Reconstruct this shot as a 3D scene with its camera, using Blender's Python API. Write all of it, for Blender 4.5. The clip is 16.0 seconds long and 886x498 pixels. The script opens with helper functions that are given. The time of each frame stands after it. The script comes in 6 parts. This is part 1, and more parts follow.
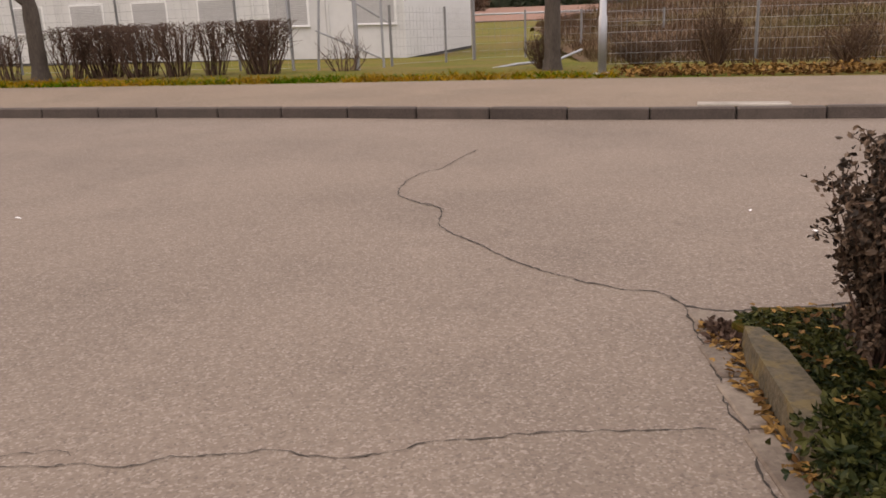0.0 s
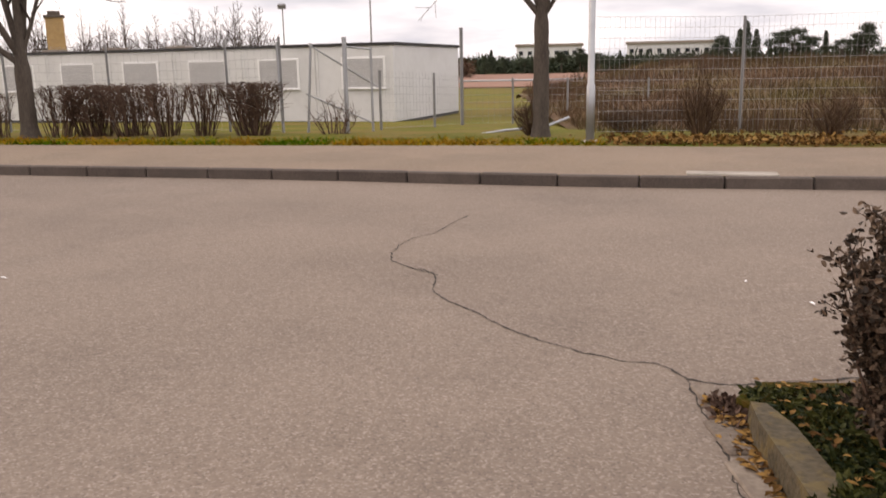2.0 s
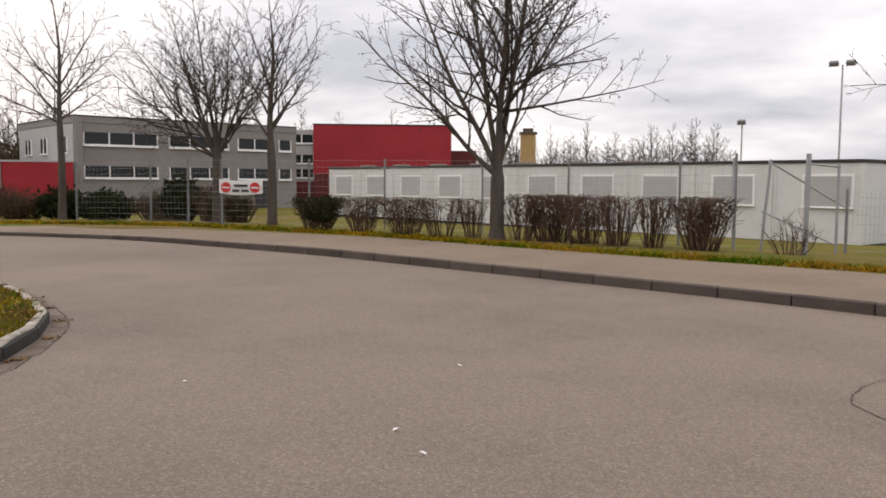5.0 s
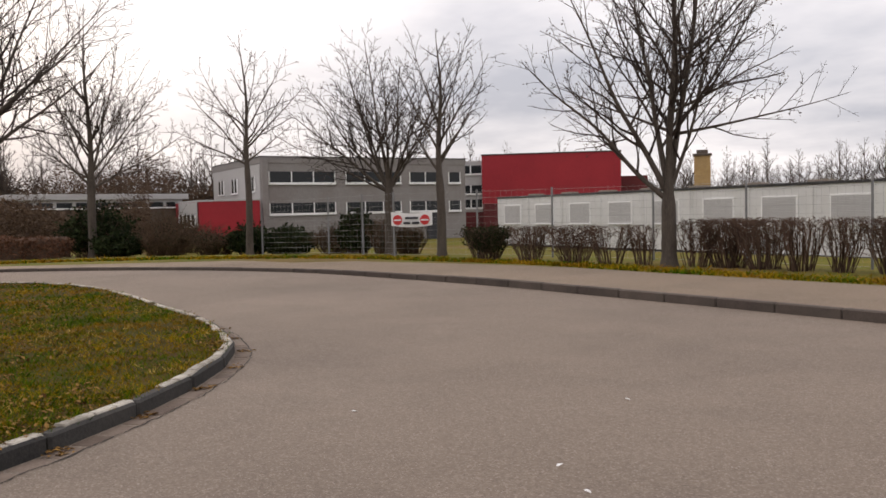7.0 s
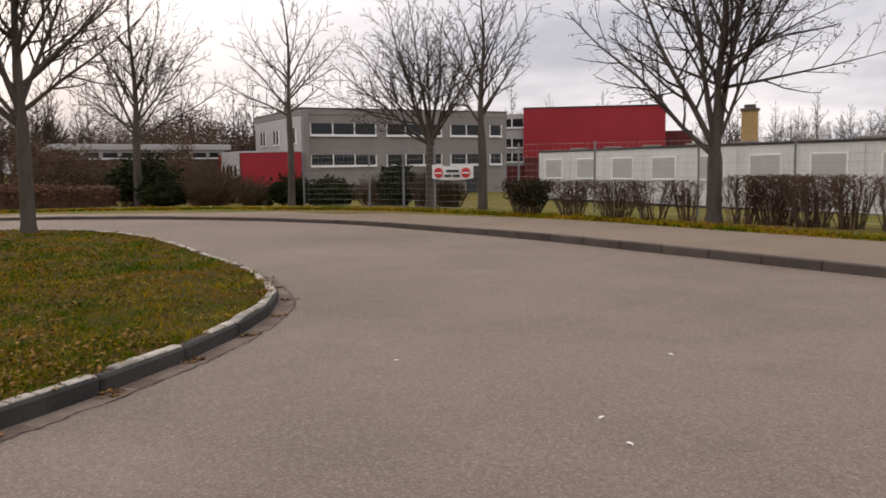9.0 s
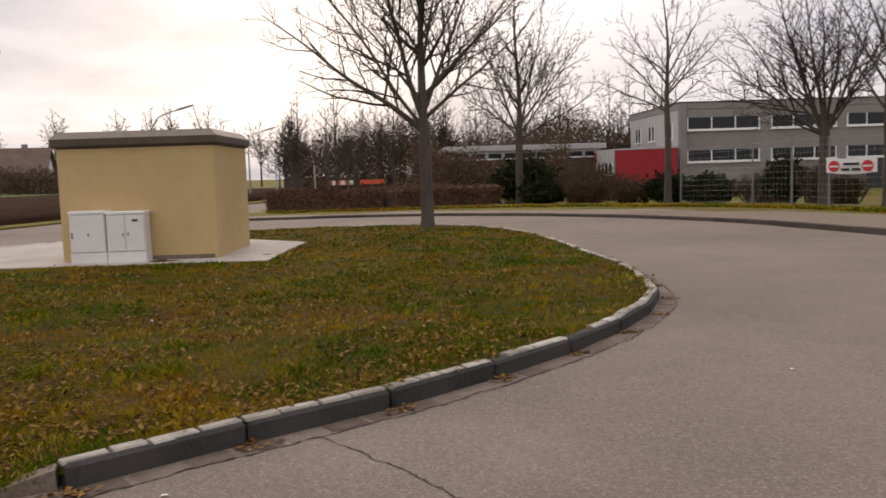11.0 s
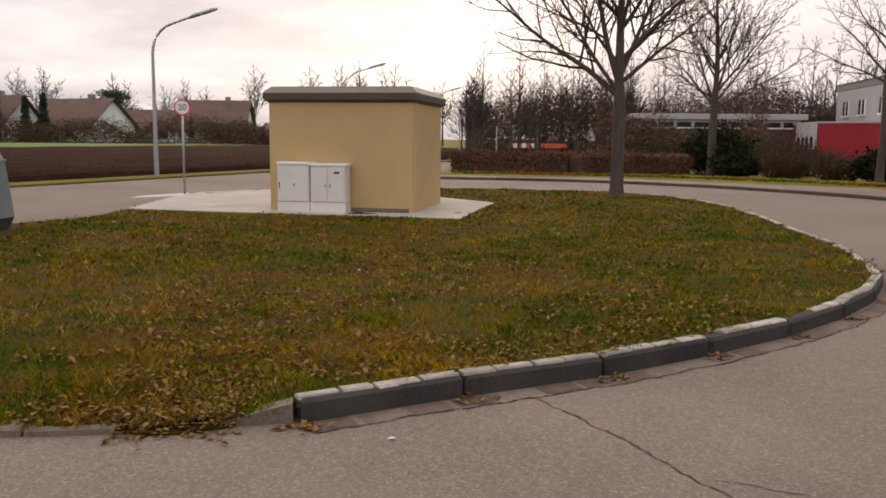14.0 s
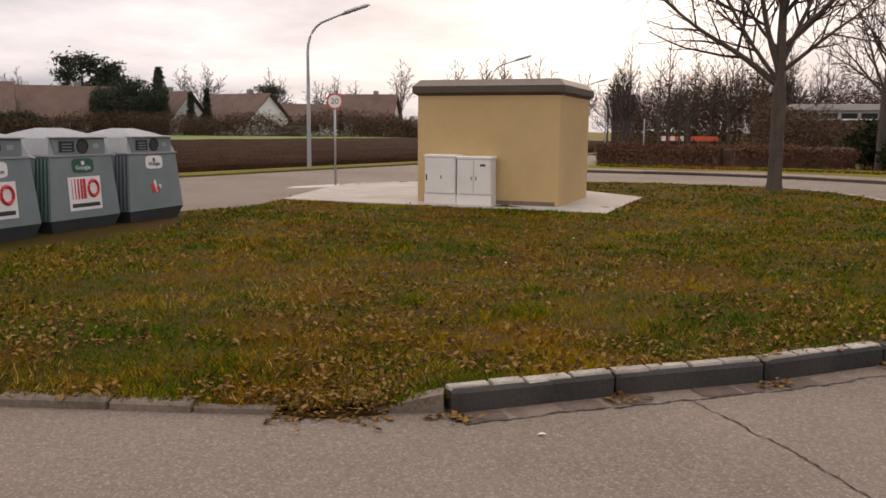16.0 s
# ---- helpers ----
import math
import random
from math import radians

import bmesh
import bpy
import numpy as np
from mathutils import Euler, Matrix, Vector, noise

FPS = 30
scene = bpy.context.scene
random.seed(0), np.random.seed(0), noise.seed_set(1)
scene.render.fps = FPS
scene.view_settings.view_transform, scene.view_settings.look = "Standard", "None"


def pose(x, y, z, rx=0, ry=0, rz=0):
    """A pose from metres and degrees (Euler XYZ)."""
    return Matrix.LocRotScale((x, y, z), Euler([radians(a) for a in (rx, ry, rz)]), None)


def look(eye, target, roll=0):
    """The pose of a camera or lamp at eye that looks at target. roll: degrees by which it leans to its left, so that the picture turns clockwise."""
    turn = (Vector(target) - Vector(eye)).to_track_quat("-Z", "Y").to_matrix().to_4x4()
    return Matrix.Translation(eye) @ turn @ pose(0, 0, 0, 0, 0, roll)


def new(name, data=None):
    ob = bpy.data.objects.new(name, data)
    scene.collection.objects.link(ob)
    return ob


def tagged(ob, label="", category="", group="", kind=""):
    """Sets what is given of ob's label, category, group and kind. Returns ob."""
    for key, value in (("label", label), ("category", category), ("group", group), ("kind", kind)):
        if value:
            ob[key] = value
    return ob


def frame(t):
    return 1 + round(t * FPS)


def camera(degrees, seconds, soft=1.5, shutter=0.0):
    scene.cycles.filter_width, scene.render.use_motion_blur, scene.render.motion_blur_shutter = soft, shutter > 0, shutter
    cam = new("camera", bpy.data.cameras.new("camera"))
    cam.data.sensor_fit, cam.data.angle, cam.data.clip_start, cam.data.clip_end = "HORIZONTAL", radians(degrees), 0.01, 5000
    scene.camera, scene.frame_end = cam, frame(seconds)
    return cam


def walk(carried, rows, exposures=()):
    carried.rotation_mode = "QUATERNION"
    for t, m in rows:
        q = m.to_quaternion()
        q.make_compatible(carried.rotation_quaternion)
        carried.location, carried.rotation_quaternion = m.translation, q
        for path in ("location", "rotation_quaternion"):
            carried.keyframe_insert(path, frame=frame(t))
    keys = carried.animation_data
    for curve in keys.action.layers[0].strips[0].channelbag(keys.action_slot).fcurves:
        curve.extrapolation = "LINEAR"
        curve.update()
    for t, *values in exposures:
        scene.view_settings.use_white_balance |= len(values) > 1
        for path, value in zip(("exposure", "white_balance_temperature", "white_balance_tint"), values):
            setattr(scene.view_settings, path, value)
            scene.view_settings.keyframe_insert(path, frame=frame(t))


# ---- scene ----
cam = camera(55.4, 16.0, soft=1.6, shutter=0.25)
PATH = [
    (0.0, pose(0.070, -0.066, 1.480, 73.60, 2.18, 2.79)),
    (0.5, pose(0.031, -0.031, 1.482, 73.09, 1.48, 0.85)),
    (1.0, pose(0.010, -0.004, 1.476, 73.29, 1.14, 0.68)),
    (1.5, pose(0.001, 0.000, 1.475, 73.27, 1.11, 0.76)),
    (2.0, pose(-0.009, -0.006, 1.497, 77.78, 1.09, 1.90)),
    (2.5, pose(-0.009, -0.025, 1.492, 79.54, 1.12, 3.48)),
    (3.0, pose(-0.009, -0.039, 1.495, 81.10, 1.29, 4.25)),
    (3.5, pose(-0.036, -0.033, 1.502, 80.79, 1.01, 7.45)),
    (4.0, pose(-0.130, 0.024, 1.487, 81.78, 1.19, 17.47)),
    (4.5, pose(-0.116, 0.025, 1.505, 83.82, 1.03, 27.08)),
    (5.0, pose(-0.079, 0.105, 1.508, 85.51, -0.43, 31.54)),
    (7.5, pose(-0.052, 0.178, 1.528, 87.56, 1.69, 43.76)),
    (8.0, pose(-0.054, 0.174, 1.518, 87.21, 1.42, 43.84)),
    (8.5, pose(-0.061, 0.159, 1.512, 84.79, 0.62, 44.40)),
    (9.0, pose(-0.084, 0.158, 1.509, 84.43, 0.69, 45.69)),
    (9.5, pose(-0.128, 0.141, 1.500, 84.29, 0.67, 52.76)),
    (10.0, pose(-0.125, 0.145, 1.493, 84.74, 1.51, 59.99)),
    (12.5, pose(-0.244, -0.111, 1.522, 83.82, 0.47, 79.41)),
    (13.0, pose(-0.255, -0.146, 1.516, 83.85, 0.25, 80.73)),
    (13.5, pose(-0.273, -0.169, 1.506, 83.47, -0.24, 80.86)),
    (14.0, pose(-0.275, -0.210, 1.493, 82.48, -0.52, 82.48)),
    (14.5, pose(-0.283, -0.237, 1.485, 81.35, 0.14, 85.18)),
    (15.0, pose(-0.299, -0.265, 1.485, 81.36, -0.53, 88.13)),
    (15.5, pose(-0.307, -0.278, 1.489, 82.16, -0.27, 91.60)),
    (16.0, pose(-0.305, -0.275, 1.491, 81.92, -0.44, 92.09)),
]
walk(cam, PATH, [(0.0, 0.54, 7750, 26), (1.6, 0.54, 7750, 26), (2.2, 0.56, 7600, 24), (3.5, 0.55, 7450, 23), (5.0, 0.27, 7300, 20), (9.0, 0.10, 7300, 22), (12.5, -0.02, 7450, 23), (16.0, 0.12, 7700, 25)])

# ---- world and light: overcast winter afternoon, brighter overhead, a warm glow low in the west ----
world = bpy.data.worlds.new("world")
scene.world = world
world.use_nodes = True
wt = world.node_tree
wt.nodes.clear()


def wn(kind, **k):
    n = wt.nodes.new(kind)
    for a, b in k.items():
        if a == "op":
            n.operation = b
        elif a == "vals":
            for i, v in b.items():
                n.inputs[i].default_value = v
    return n


def wl(a, b):
    wt.links.new(a, b)


SUN_AZ, SUN_EL = 80.0, 20.0      # degrees left of north, degrees up
w_out = wn("ShaderNodeOutputWorld")
w_bg = wn("ShaderNodeBackground", vals={1: 1.0})
w_co = wn("ShaderNodeTexCoord")
w_sep = wn("ShaderNodeSeparateXYZ")
wl(w_co.outputs["Generated"], w_sep.inputs[0])
w_sky = wn("ShaderNodeTexSky")
w_sky.sky_type = "NISHITA"
w_sky.sun_disc = False
w_sky.sun_elevation, w_sky.sun_rotation = radians(SUN_EL), radians(-SUN_AZ)
w_sky.dust_density = 4.0
# brightness of an overcast sky, a little stronger overhead
w_up = wn("ShaderNodeMath", op="MAXIMUM", vals={1: 0.0})
wl(w_sep.outputs[2], w_up.inputs[0])
w_gr = wn("ShaderNodeMath", op="MULTIPLY_ADD", vals={1: 0.60, 2: 0.70})
wl(w_up.outputs[0], w_gr.inputs[0])
# cloud layers, stretched flat towards the horizon
w_dv = wn("ShaderNodeMath", op="ADD", vals={1: 0.16})
wl(w_up.outputs[0], w_dv.inputs[0])
w_px = wn("ShaderNodeMath", op="DIVIDE")
wl(w_sep.outputs[0], w_px.inputs[0]), wl(w_dv.outputs[0], w_px.inputs[1])
w_py = wn("ShaderNodeMath", op="DIVIDE")
wl(w_sep.outputs[1], w_py.inputs[0]), wl(w_dv.outputs[0], w_py.inputs[1])
w_cmb = wn("ShaderNodeCombineXYZ")
wl(w_px.outputs[0], w_cmb.inputs[0]), wl(w_py.outputs[0], w_cmb.inputs[1])
w_no = wn("ShaderNodeTexNoise", vals={"Scale": 0.55, "Detail": 6.0, "Roughness": 0.55})
wl(w_cmb.outputs[0], w_no.inputs["Vector"])
w_cr = wn("ShaderNodeValToRGB")
w_cr.color_ramp.elements[0].position, w_cr.color_ramp.elements[0].color = 0.36, (0.55, 0.64, 0.75, 1)
w_cr.color_ramp.elements[1].position, w_cr.color_ramp.elements[1].color = 0.60, (1.14, 1.225, 1.29, 1)
wl(w_no.outputs[0], w_cr.inputs[0])
w_mul = wn("ShaderNodeVectorMath", op="SCALE")
wl(w_cr.outputs[0], w_mul.inputs[0]), wl(w_gr.outputs[0], w_mul.inputs["Scale"])
w_add = wn("ShaderNodeVectorMath", op="MULTIPLY_ADD", vals={1: (0.007, 0.0073, 0.0078)})
wl(w_sky.outputs[0], w_add.inputs[0]), wl(w_mul.outputs[0], w_add.inputs[2])
wl(w_add.outputs[0], w_bg.inputs[0])
wl(w_bg.outputs[0], w_out.inputs[0])

sun_data = bpy.data.lights.new("sun", "SUN")
sun_data.energy, sun_data.angle, sun_data.color = 0.7, radians(20), (1.0, 0.88, 0.72)
sun = new("sun", sun_data)
_d = Vector((-math.sin(radians(SUN_AZ)) * math.cos(radians(SUN_EL)), math.cos(radians(SUN_AZ)) * math.cos(radians(SUN_EL)), math.sin(radians(SUN_EL))))
sun.matrix_world = look(_d * 200, (0, 0, 0))


# ---- materials ----
def ramp_mat(name, c1, c2, scale=3.0, detail_scale=60.0, rough=0.85, bump=0.25, dirt=None, dirt_scale=0.5, dirt_amount=0.5, island=0.0, obj_random=0.0, metal=0.0, spec=0.3, bump_dist=0.01, stretch=None, tight=0.18, dirt_from=0.45, dirt_to=0.72):
    """Two tones mixed by a coarse and a fine noise, with stains, relief and a spread between pieces."""
    m = bpy.data.materials.new(name)
    m.use_nodes = True
    nt = m.node_tree
    n, l = nt.nodes, nt.links
    b = n["Principled BSDF"]
    b.inputs["Roughness"].default_value = rough
    b.inputs["Metallic"].default_value = metal
    b.inputs["Specular IOR Level"].default_value = spec
    geo = n.new("ShaderNodeNewGeometry")
    vec = geo.outputs["Position"]
    if stretch:
        mp = n.new("ShaderNodeVectorMath")
        mp.operation = "MULTIPLY"
        mp.inputs[1].default_value = stretch
        l.new(vec, mp.inputs[0])
        vec = mp.outputs[0]
    coarse = n.new("ShaderNodeTexNoise")
    coarse.inputs["Scale"].default_value, coarse.inputs["Detail"].default_value = scale, 5.0
    fine = n.new("ShaderNodeTexNoise")
    fine.inputs["Scale"].default_value, fine.inputs["Detail"].default_value = detail_scale, 4.0
    l.new(vec, coarse.inputs["Vector"]), l.new(vec, fine.inputs["Vector"])
    mix = n.new("ShaderNodeMath")
    mix.operation = "MULTIPLY_ADD"
    mix.inputs[1].default_value = 0.5
    half = n.new("ShaderNodeMath")
    half.operation = "MULTIPLY"
    half.inputs[1].default_value = 0.5
    l.new(fine.outputs[0], half.inputs[0])
    l.new(coarse.outputs[0], mix.inputs[0]), l.new(half.outputs[0], mix.inputs[2])
    val = mix.outputs[0]
    if island or obj_random:
        if island:
            rnd, amt = geo.outputs["Random Per Island"], island
        else:
            oi = n.new("ShaderNodeObjectInfo")
            rnd, amt = oi.outputs["Random"], obj_random
        sc = n.new("ShaderNodeMath")
        sc.operation = "MULTIPLY_ADD"
        sc.inputs[1].default_value, sc.inputs[2].default_value = amt, -amt / 2
        l.new(rnd, sc.inputs[0])
        ad = n.new("ShaderNodeMath")
        ad.operation = "ADD"
        l.new(val, ad.inputs[0]), l.new(sc.outputs[0], ad.inputs[1])
        val = ad.outputs[0]
    cr = n.new("ShaderNodeValToRGB")
    e = cr.color_ramp.elements
    e[0].position, e[0].color = 0.5 - tight, (*c1, 1)
    e[1].position, e[1].color = 0.5 + tight, (*c2, 1)
    l.new(val, cr.inputs[0])
    col = cr.outputs[0]
    if dirt:
        dn = n.new("ShaderNodeTexNoise")
        dn.inputs["Scale"].default_value, dn.inputs["Detail"].default_value, dn.inputs["Roughness"].default_value = dirt_scale, 6.0, 0.65
        l.new(geo.outputs["Position"], dn.inputs["Vector"])
        dr = n.new("ShaderNodeMapRange")
        dr.inputs[1].default_value, dr.inputs[2].default_value, dr.inputs[3].default_value, dr.inputs[4].default_value = dirt_from, dirt_to, 0.0, dirt_amount
        l.new(dn.outputs[0], dr.inputs[0])
        mx = n.new("ShaderNodeMix")
        mx.data_type = "RGBA"
        l.new(dr.outputs[0], mx.inputs[0]), l.new(col, mx.inputs[6])
        mx.inputs[7].default_value = (*dirt, 1)
        col = mx.outputs[2]
    l.new(col, b.inputs["Base Color"])
    if bump:
        bp = n.new("ShaderNodeBump")
        bp.inputs["Strength"].default_value, bp.inputs["Distance"].default_value = bump, bump_dist
        l.new(fine.outputs[0], bp.inputs["Height"])
        l.new(bp.outputs[0], b.inputs["Normal"])
    return m


def asphalt_mat(name, c1, c2, stone, stone_amount):
    """Worn asphalt: pale stones in a darker binder, wide pale and dark drifts."""
    m = ramp_mat(name, c1, c2, scale=0.35, detail_scale=22.0, rough=0.9, bump=0.0, dirt=(c1[0] * 0.72, c1[1] * 0.72, c1[2] * 0.74), dirt_scale=0.30, dirt_amount=0.75, spec=0.25)
    n, l = m.node_tree.nodes, m.node_tree.links
    b = n["Principled BSDF"]
    old = b.inputs["Base Color"].links[0].from_socket
    geo = [k for k in n if k.type == "NEW_GEOMETRY"][0]
    vo = n.new("ShaderNodeTexVoronoi")
    vo.inputs["Scale"].default_value = 95.0
    l.new(geo.outputs["Position"], vo.inputs["Vector"])
    sepc = n.new("ShaderNodeSeparateColor")
    l.new(vo.outputs["Color"], sepc.inputs[0])
    mr = n.new("ShaderNodeMapRange")
    mr.inputs[1].default_value, mr.inputs[2].default_value, mr.inputs[3].default_value, mr.inputs[4].default_value = 0.62, 1.0, 0.0, stone_amount
    l.new(sepc.outputs[0], mr.inputs[0])
    mx = n.new("ShaderNodeMix")
    mx.data_type = "RGBA"
    l.new(mr.outputs[0], mx.inputs[0]), l.new(old, mx.inputs[6])
    mx.inputs[7].default_value = (*stone, 1)
    dk = n.new("ShaderNodeMapRange")
    dk.inputs[1].default_value, dk.inputs[2].default_value, dk.inputs[3].default_value, dk.inputs[4].default_value = 0.0, 0.35, 0.35, 0.0
    l.new(sepc.outputs[1], dk.inputs[0])
    mx2 = n.new("ShaderNodeMix")
    mx2.data_type = "RGBA"
    l.new(dk.outputs[0], mx2.inputs[0]), l.new(mx.outputs[2], mx2.inputs[6])
    mx2.inputs[7].default_value = (c1[0] * 0.4, c1[1] * 0.4, c1[2] * 0.4, 1)
    l.new(mx2.outputs[2], b.inputs["Base Color"])
    bp = n.new("ShaderNodeBump")
    bp.inputs["Strength"].default_value, bp.inputs["Distance"].default_value = 0.35, 0.006
    l.new(sepc.outputs[0], bp.inputs["Height"]), l.new(bp.outputs[0], b.inputs["Normal"])
    return m


def plain_mat(name, c, rough=0.5, metal=0.0, vary=0.12, scale=4.0, bump=0.05, spec=0.4, dirt=None, dirt_scale=1.2, dirt_amount=0.35):
    lo, hi = [v * (1 - vary) for v in c], [min(1, v * (1 + vary)) for v in c]
    return ramp_mat(name, lo, hi, scale=scale, detail_scale=70.0, rough=rough, bump=bump, metal=metal, spec=spec, dirt=dirt, dirt_scale=dirt_scale, dirt_amount=dirt_amount, bump_dist=0.004)


M_ROAD = asphalt_mat("asphalt_old", (0.158, 0.121, 0.094), (0.222, 0.173, 0.136), (0.37, 0.315, 0.265), 0.45)
M_WALK = asphalt_mat("asphalt_footway", (0.175, 0.127, 0.088), (0.245, 0.182, 0.129), (0.33, 0.275, 0.225), 0.5)
M_CRACK = plain_mat("crack_dirt", (0.035, 0.028, 0.022), 0.95)
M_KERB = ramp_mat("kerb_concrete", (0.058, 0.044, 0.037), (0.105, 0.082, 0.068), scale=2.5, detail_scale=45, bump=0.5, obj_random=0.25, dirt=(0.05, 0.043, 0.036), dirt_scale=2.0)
# island kerb in two tones: near-black stone faces, pale caps on top
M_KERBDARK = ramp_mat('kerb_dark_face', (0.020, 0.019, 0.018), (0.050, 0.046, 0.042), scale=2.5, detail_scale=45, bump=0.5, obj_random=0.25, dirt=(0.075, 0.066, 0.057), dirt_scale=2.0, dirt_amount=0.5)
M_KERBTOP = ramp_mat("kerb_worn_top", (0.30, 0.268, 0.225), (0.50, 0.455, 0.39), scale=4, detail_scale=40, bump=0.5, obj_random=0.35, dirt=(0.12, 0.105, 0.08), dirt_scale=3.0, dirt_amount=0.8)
M_KERBMOSS = ramp_mat('kerb_mossy', (0.042, 0.032, 0.018), (0.095, 0.074, 0.044), scale=6, detail_scale=40, bump=0.7, dirt=(0.15, 0.105, 0.035), dirt_scale=9.0, dirt_amount=0.55, dirt_from=0.5, dirt_to=0.60, tight=0.11)
M_GUTTER = ramp_mat("gutter_stone", (0.11, 0.078, 0.060), (0.20, 0.150, 0.118), scale=3, detail_scale=40, bump=0.5, obj_random=0.35, dirt=(0.07, 0.045, 0.03), dirt_scale=2.5, dirt_amount=0.8)
M_FLAG = ramp_mat('flag_stone', (0.120, 0.092, 0.070), (0.225, 0.180, 0.140), scale=5, detail_scale=45, bump=0.5, obj_random=0.2, dirt=(0.08, 0.055, 0.04), dirt_scale=6.0, dirt_amount=0.6)
M_LAWN = ramp_mat('lawn_soil', (0.026, 0.034, 0.004), (0.080, 0.050, 0.010), scale=0.6, detail_scale=26, bump=0.8, bump_dist=0.03, dirt=(0.065, 0.034, 0.011), dirt_scale=0.5, dirt_amount=0.85, spec=0.04, tight=0.10, dirt_from=0.42, dirt_to=0.60)
M_GRASS = ramp_mat('grass_blade', (0.040, 0.094, 0.001), (0.300, 0.180, 0.007), scale=0.45, detail_scale=1.6, bump=0, island=0.22, rough=0.8, spec=0.04, tight=0.07, dirt=(0.23, 0.100, 0.010), dirt_scale=0.8, dirt_amount=0.7, dirt_from=0.47, dirt_to=0.60)
M_VERGE = ramp_mat('verge_grass', (0.070, 0.092, 0.008), (0.180, 0.140, 0.035), scale=0.5, detail_scale=14, bump=0.6, bump_dist=0.03, dirt=(0.17, 0.098, 0.05), dirt_scale=0.20, dirt_amount=0.85, spec=0.04, tight=0.12)
M_STRAW = ramp_mat("dead_grass_straw", (0.15, 0.090, 0.018), (0.42, 0.285, 0.080), scale=2, detail_scale=20, bump=0, island=0.6, rough=0.85, spec=0.05)
M_TUFT = ramp_mat("green_grass_tuft", (0.018, 0.048, 0.001), (0.080, 0.120, 0.004), scale=1.5, detail_scale=10, bump=0, island=0.5, rough=0.8, spec=0.04)
M_LEAF = ramp_mat("fallen_leaf", (0.070, 0.032, 0.009), (0.26, 0.145, 0.045), scale=3, detail_scale=30, bump=0.2, island=0.7, rough=0.8, spec=0.1)
M_SOIL = ramp_mat("ploughed_soil", (0.030, 0.016, 0.010), (0.064, 0.034, 0.021), scale=0.6, detail_scale=6, bump=0.9, bump_dist=0.08, spec=0.04)
M_FIELD = ramp_mat("winter_crop", (0.085, 0.135, 0.020), (0.150, 0.190, 0.040), scale=0.08, detail_scale=3, bump=0.4, bump_dist=0.05)
M_CLAY = ramp_mat("clay_pitch", (0.19, 0.095, 0.060), (0.26, 0.135, 0.088), scale=0.2, detail_scale=4, bump=0.2)
M_MEADOW = ramp_mat('dead_meadow', (0.058, 0.034, 0.020), (0.140, 0.086, 0.050), scale=0.35, detail_scale=5, bump=0.9, bump_dist=0.06, dirt=(0.10, 0.10, 0.025), dirt_scale=0.3, dirt_amount=0.6, spec=0.04, tight=0.12)
M_SLAB = ramp_mat("slab_concrete", (0.33, 0.295, 0.255), (0.45, 0.405, 0.355), scale=1.2, detail_scale=30, bump=0.3, dirt=(0.2, 0.17, 0.13), dirt_scale=0.8)
M_RENDER = ramp_mat("yellow_render", (0.465, 0.320, 0.150), (0.545, 0.385, 0.190), scale=0.7, detail_scale=90, bump=0.35, bump_dist=0.004, dirt=(0.36, 0.25, 0.12), dirt_scale=0.9, dirt_amount=0.4)
M_ROOFB = ramp_mat("roof_fascia_brown", (0.060, 0.044, 0.034), (0.105, 0.080, 0.060), scale=1.5, detail_scale=30, rough=0.6)
M_ROOFT = ramp_mat("roof_bevel_grey", (0.17, 0.14, 0.11), (0.26, 0.22, 0.18), scale=1.5, detail_scale=30, rough=0.6, dirt=(0.09, 0.07, 0.05), dirt_scale=1.5)
M_CABINET = plain_mat("cabinet_grp", (0.70, 0.68, 0.64), 0.5, vary=0.05, dirt=(0.46, 0.43, 0.37), dirt_scale=2.0, dirt_amount=0.4)
M_DARK = plain_mat("dark_gap", (0.02, 0.02, 0.02), 0.7)
M_CONT = plain_mat("container_white", (0.60, 0.60, 0.59), 0.5, vary=0.05, dirt=(0.42, 0.41, 0.39), dirt_scale=0.6, dirt_amount=0.35)
M_SHUTTER = plain_mat("roller_shutter", (0.40, 0.395, 0.39), 0.5, vary=0.06)
M_CONTB = plain_mat("container_base", (0.035, 0.033, 0.033), 0.8)
M_WHITE = plain_mat("white_paint", (0.74, 0.74, 0.73), 0.5, vary=0.05)
M_ROUGHCAST = ramp_mat("grey_concrete_wall", (0.20, 0.185, 0.178), (0.265, 0.248, 0.238), scale=0.35, detail_scale=8, bump=0.3, dirt=(0.15, 0.12, 0.11), dirt_scale=0.35, dirt_amount=0.6)
M_PALEWALL = ramp_mat("pale_concrete", (0.34, 0.33, 0.325), (0.44, 0.43, 0.42), scale=0.5, detail_scale=8, bump=0.3, dirt=(0.27, 0.25, 0.24), dirt_scale=0.5)
M_RED = ramp_mat("red_cladding", (0.265, 0.014, 0.022), (0.345, 0.022, 0.030), scale=0.5, detail_scale=10, rough=0.6, bump=0.1, dirt=(0.22, 0.015, 0.02), dirt_scale=0.3)
M_REDDARK = ramp_mat("dark_red_cladding", (0.085, 0.012, 0.014), (0.13, 0.02, 0.02), scale=0.8, detail_scale=10, rough=0.6, bump=0.1)
M_YBRICK = ramp_mat("yellow_brick", (0.33, 0.21, 0.09), (0.46, 0.30, 0.14), scale=2.5, detail_scale=12, bump=0.4, dirt=(0.20, 0.14, 0.08), dirt_scale=1.0)
M_ROOFTILE = ramp_mat("roof_tiles", (0.10, 0.062, 0.048), (0.165, 0.105, 0.083), scale=0.5, detail_scale=5, bump=0.4)
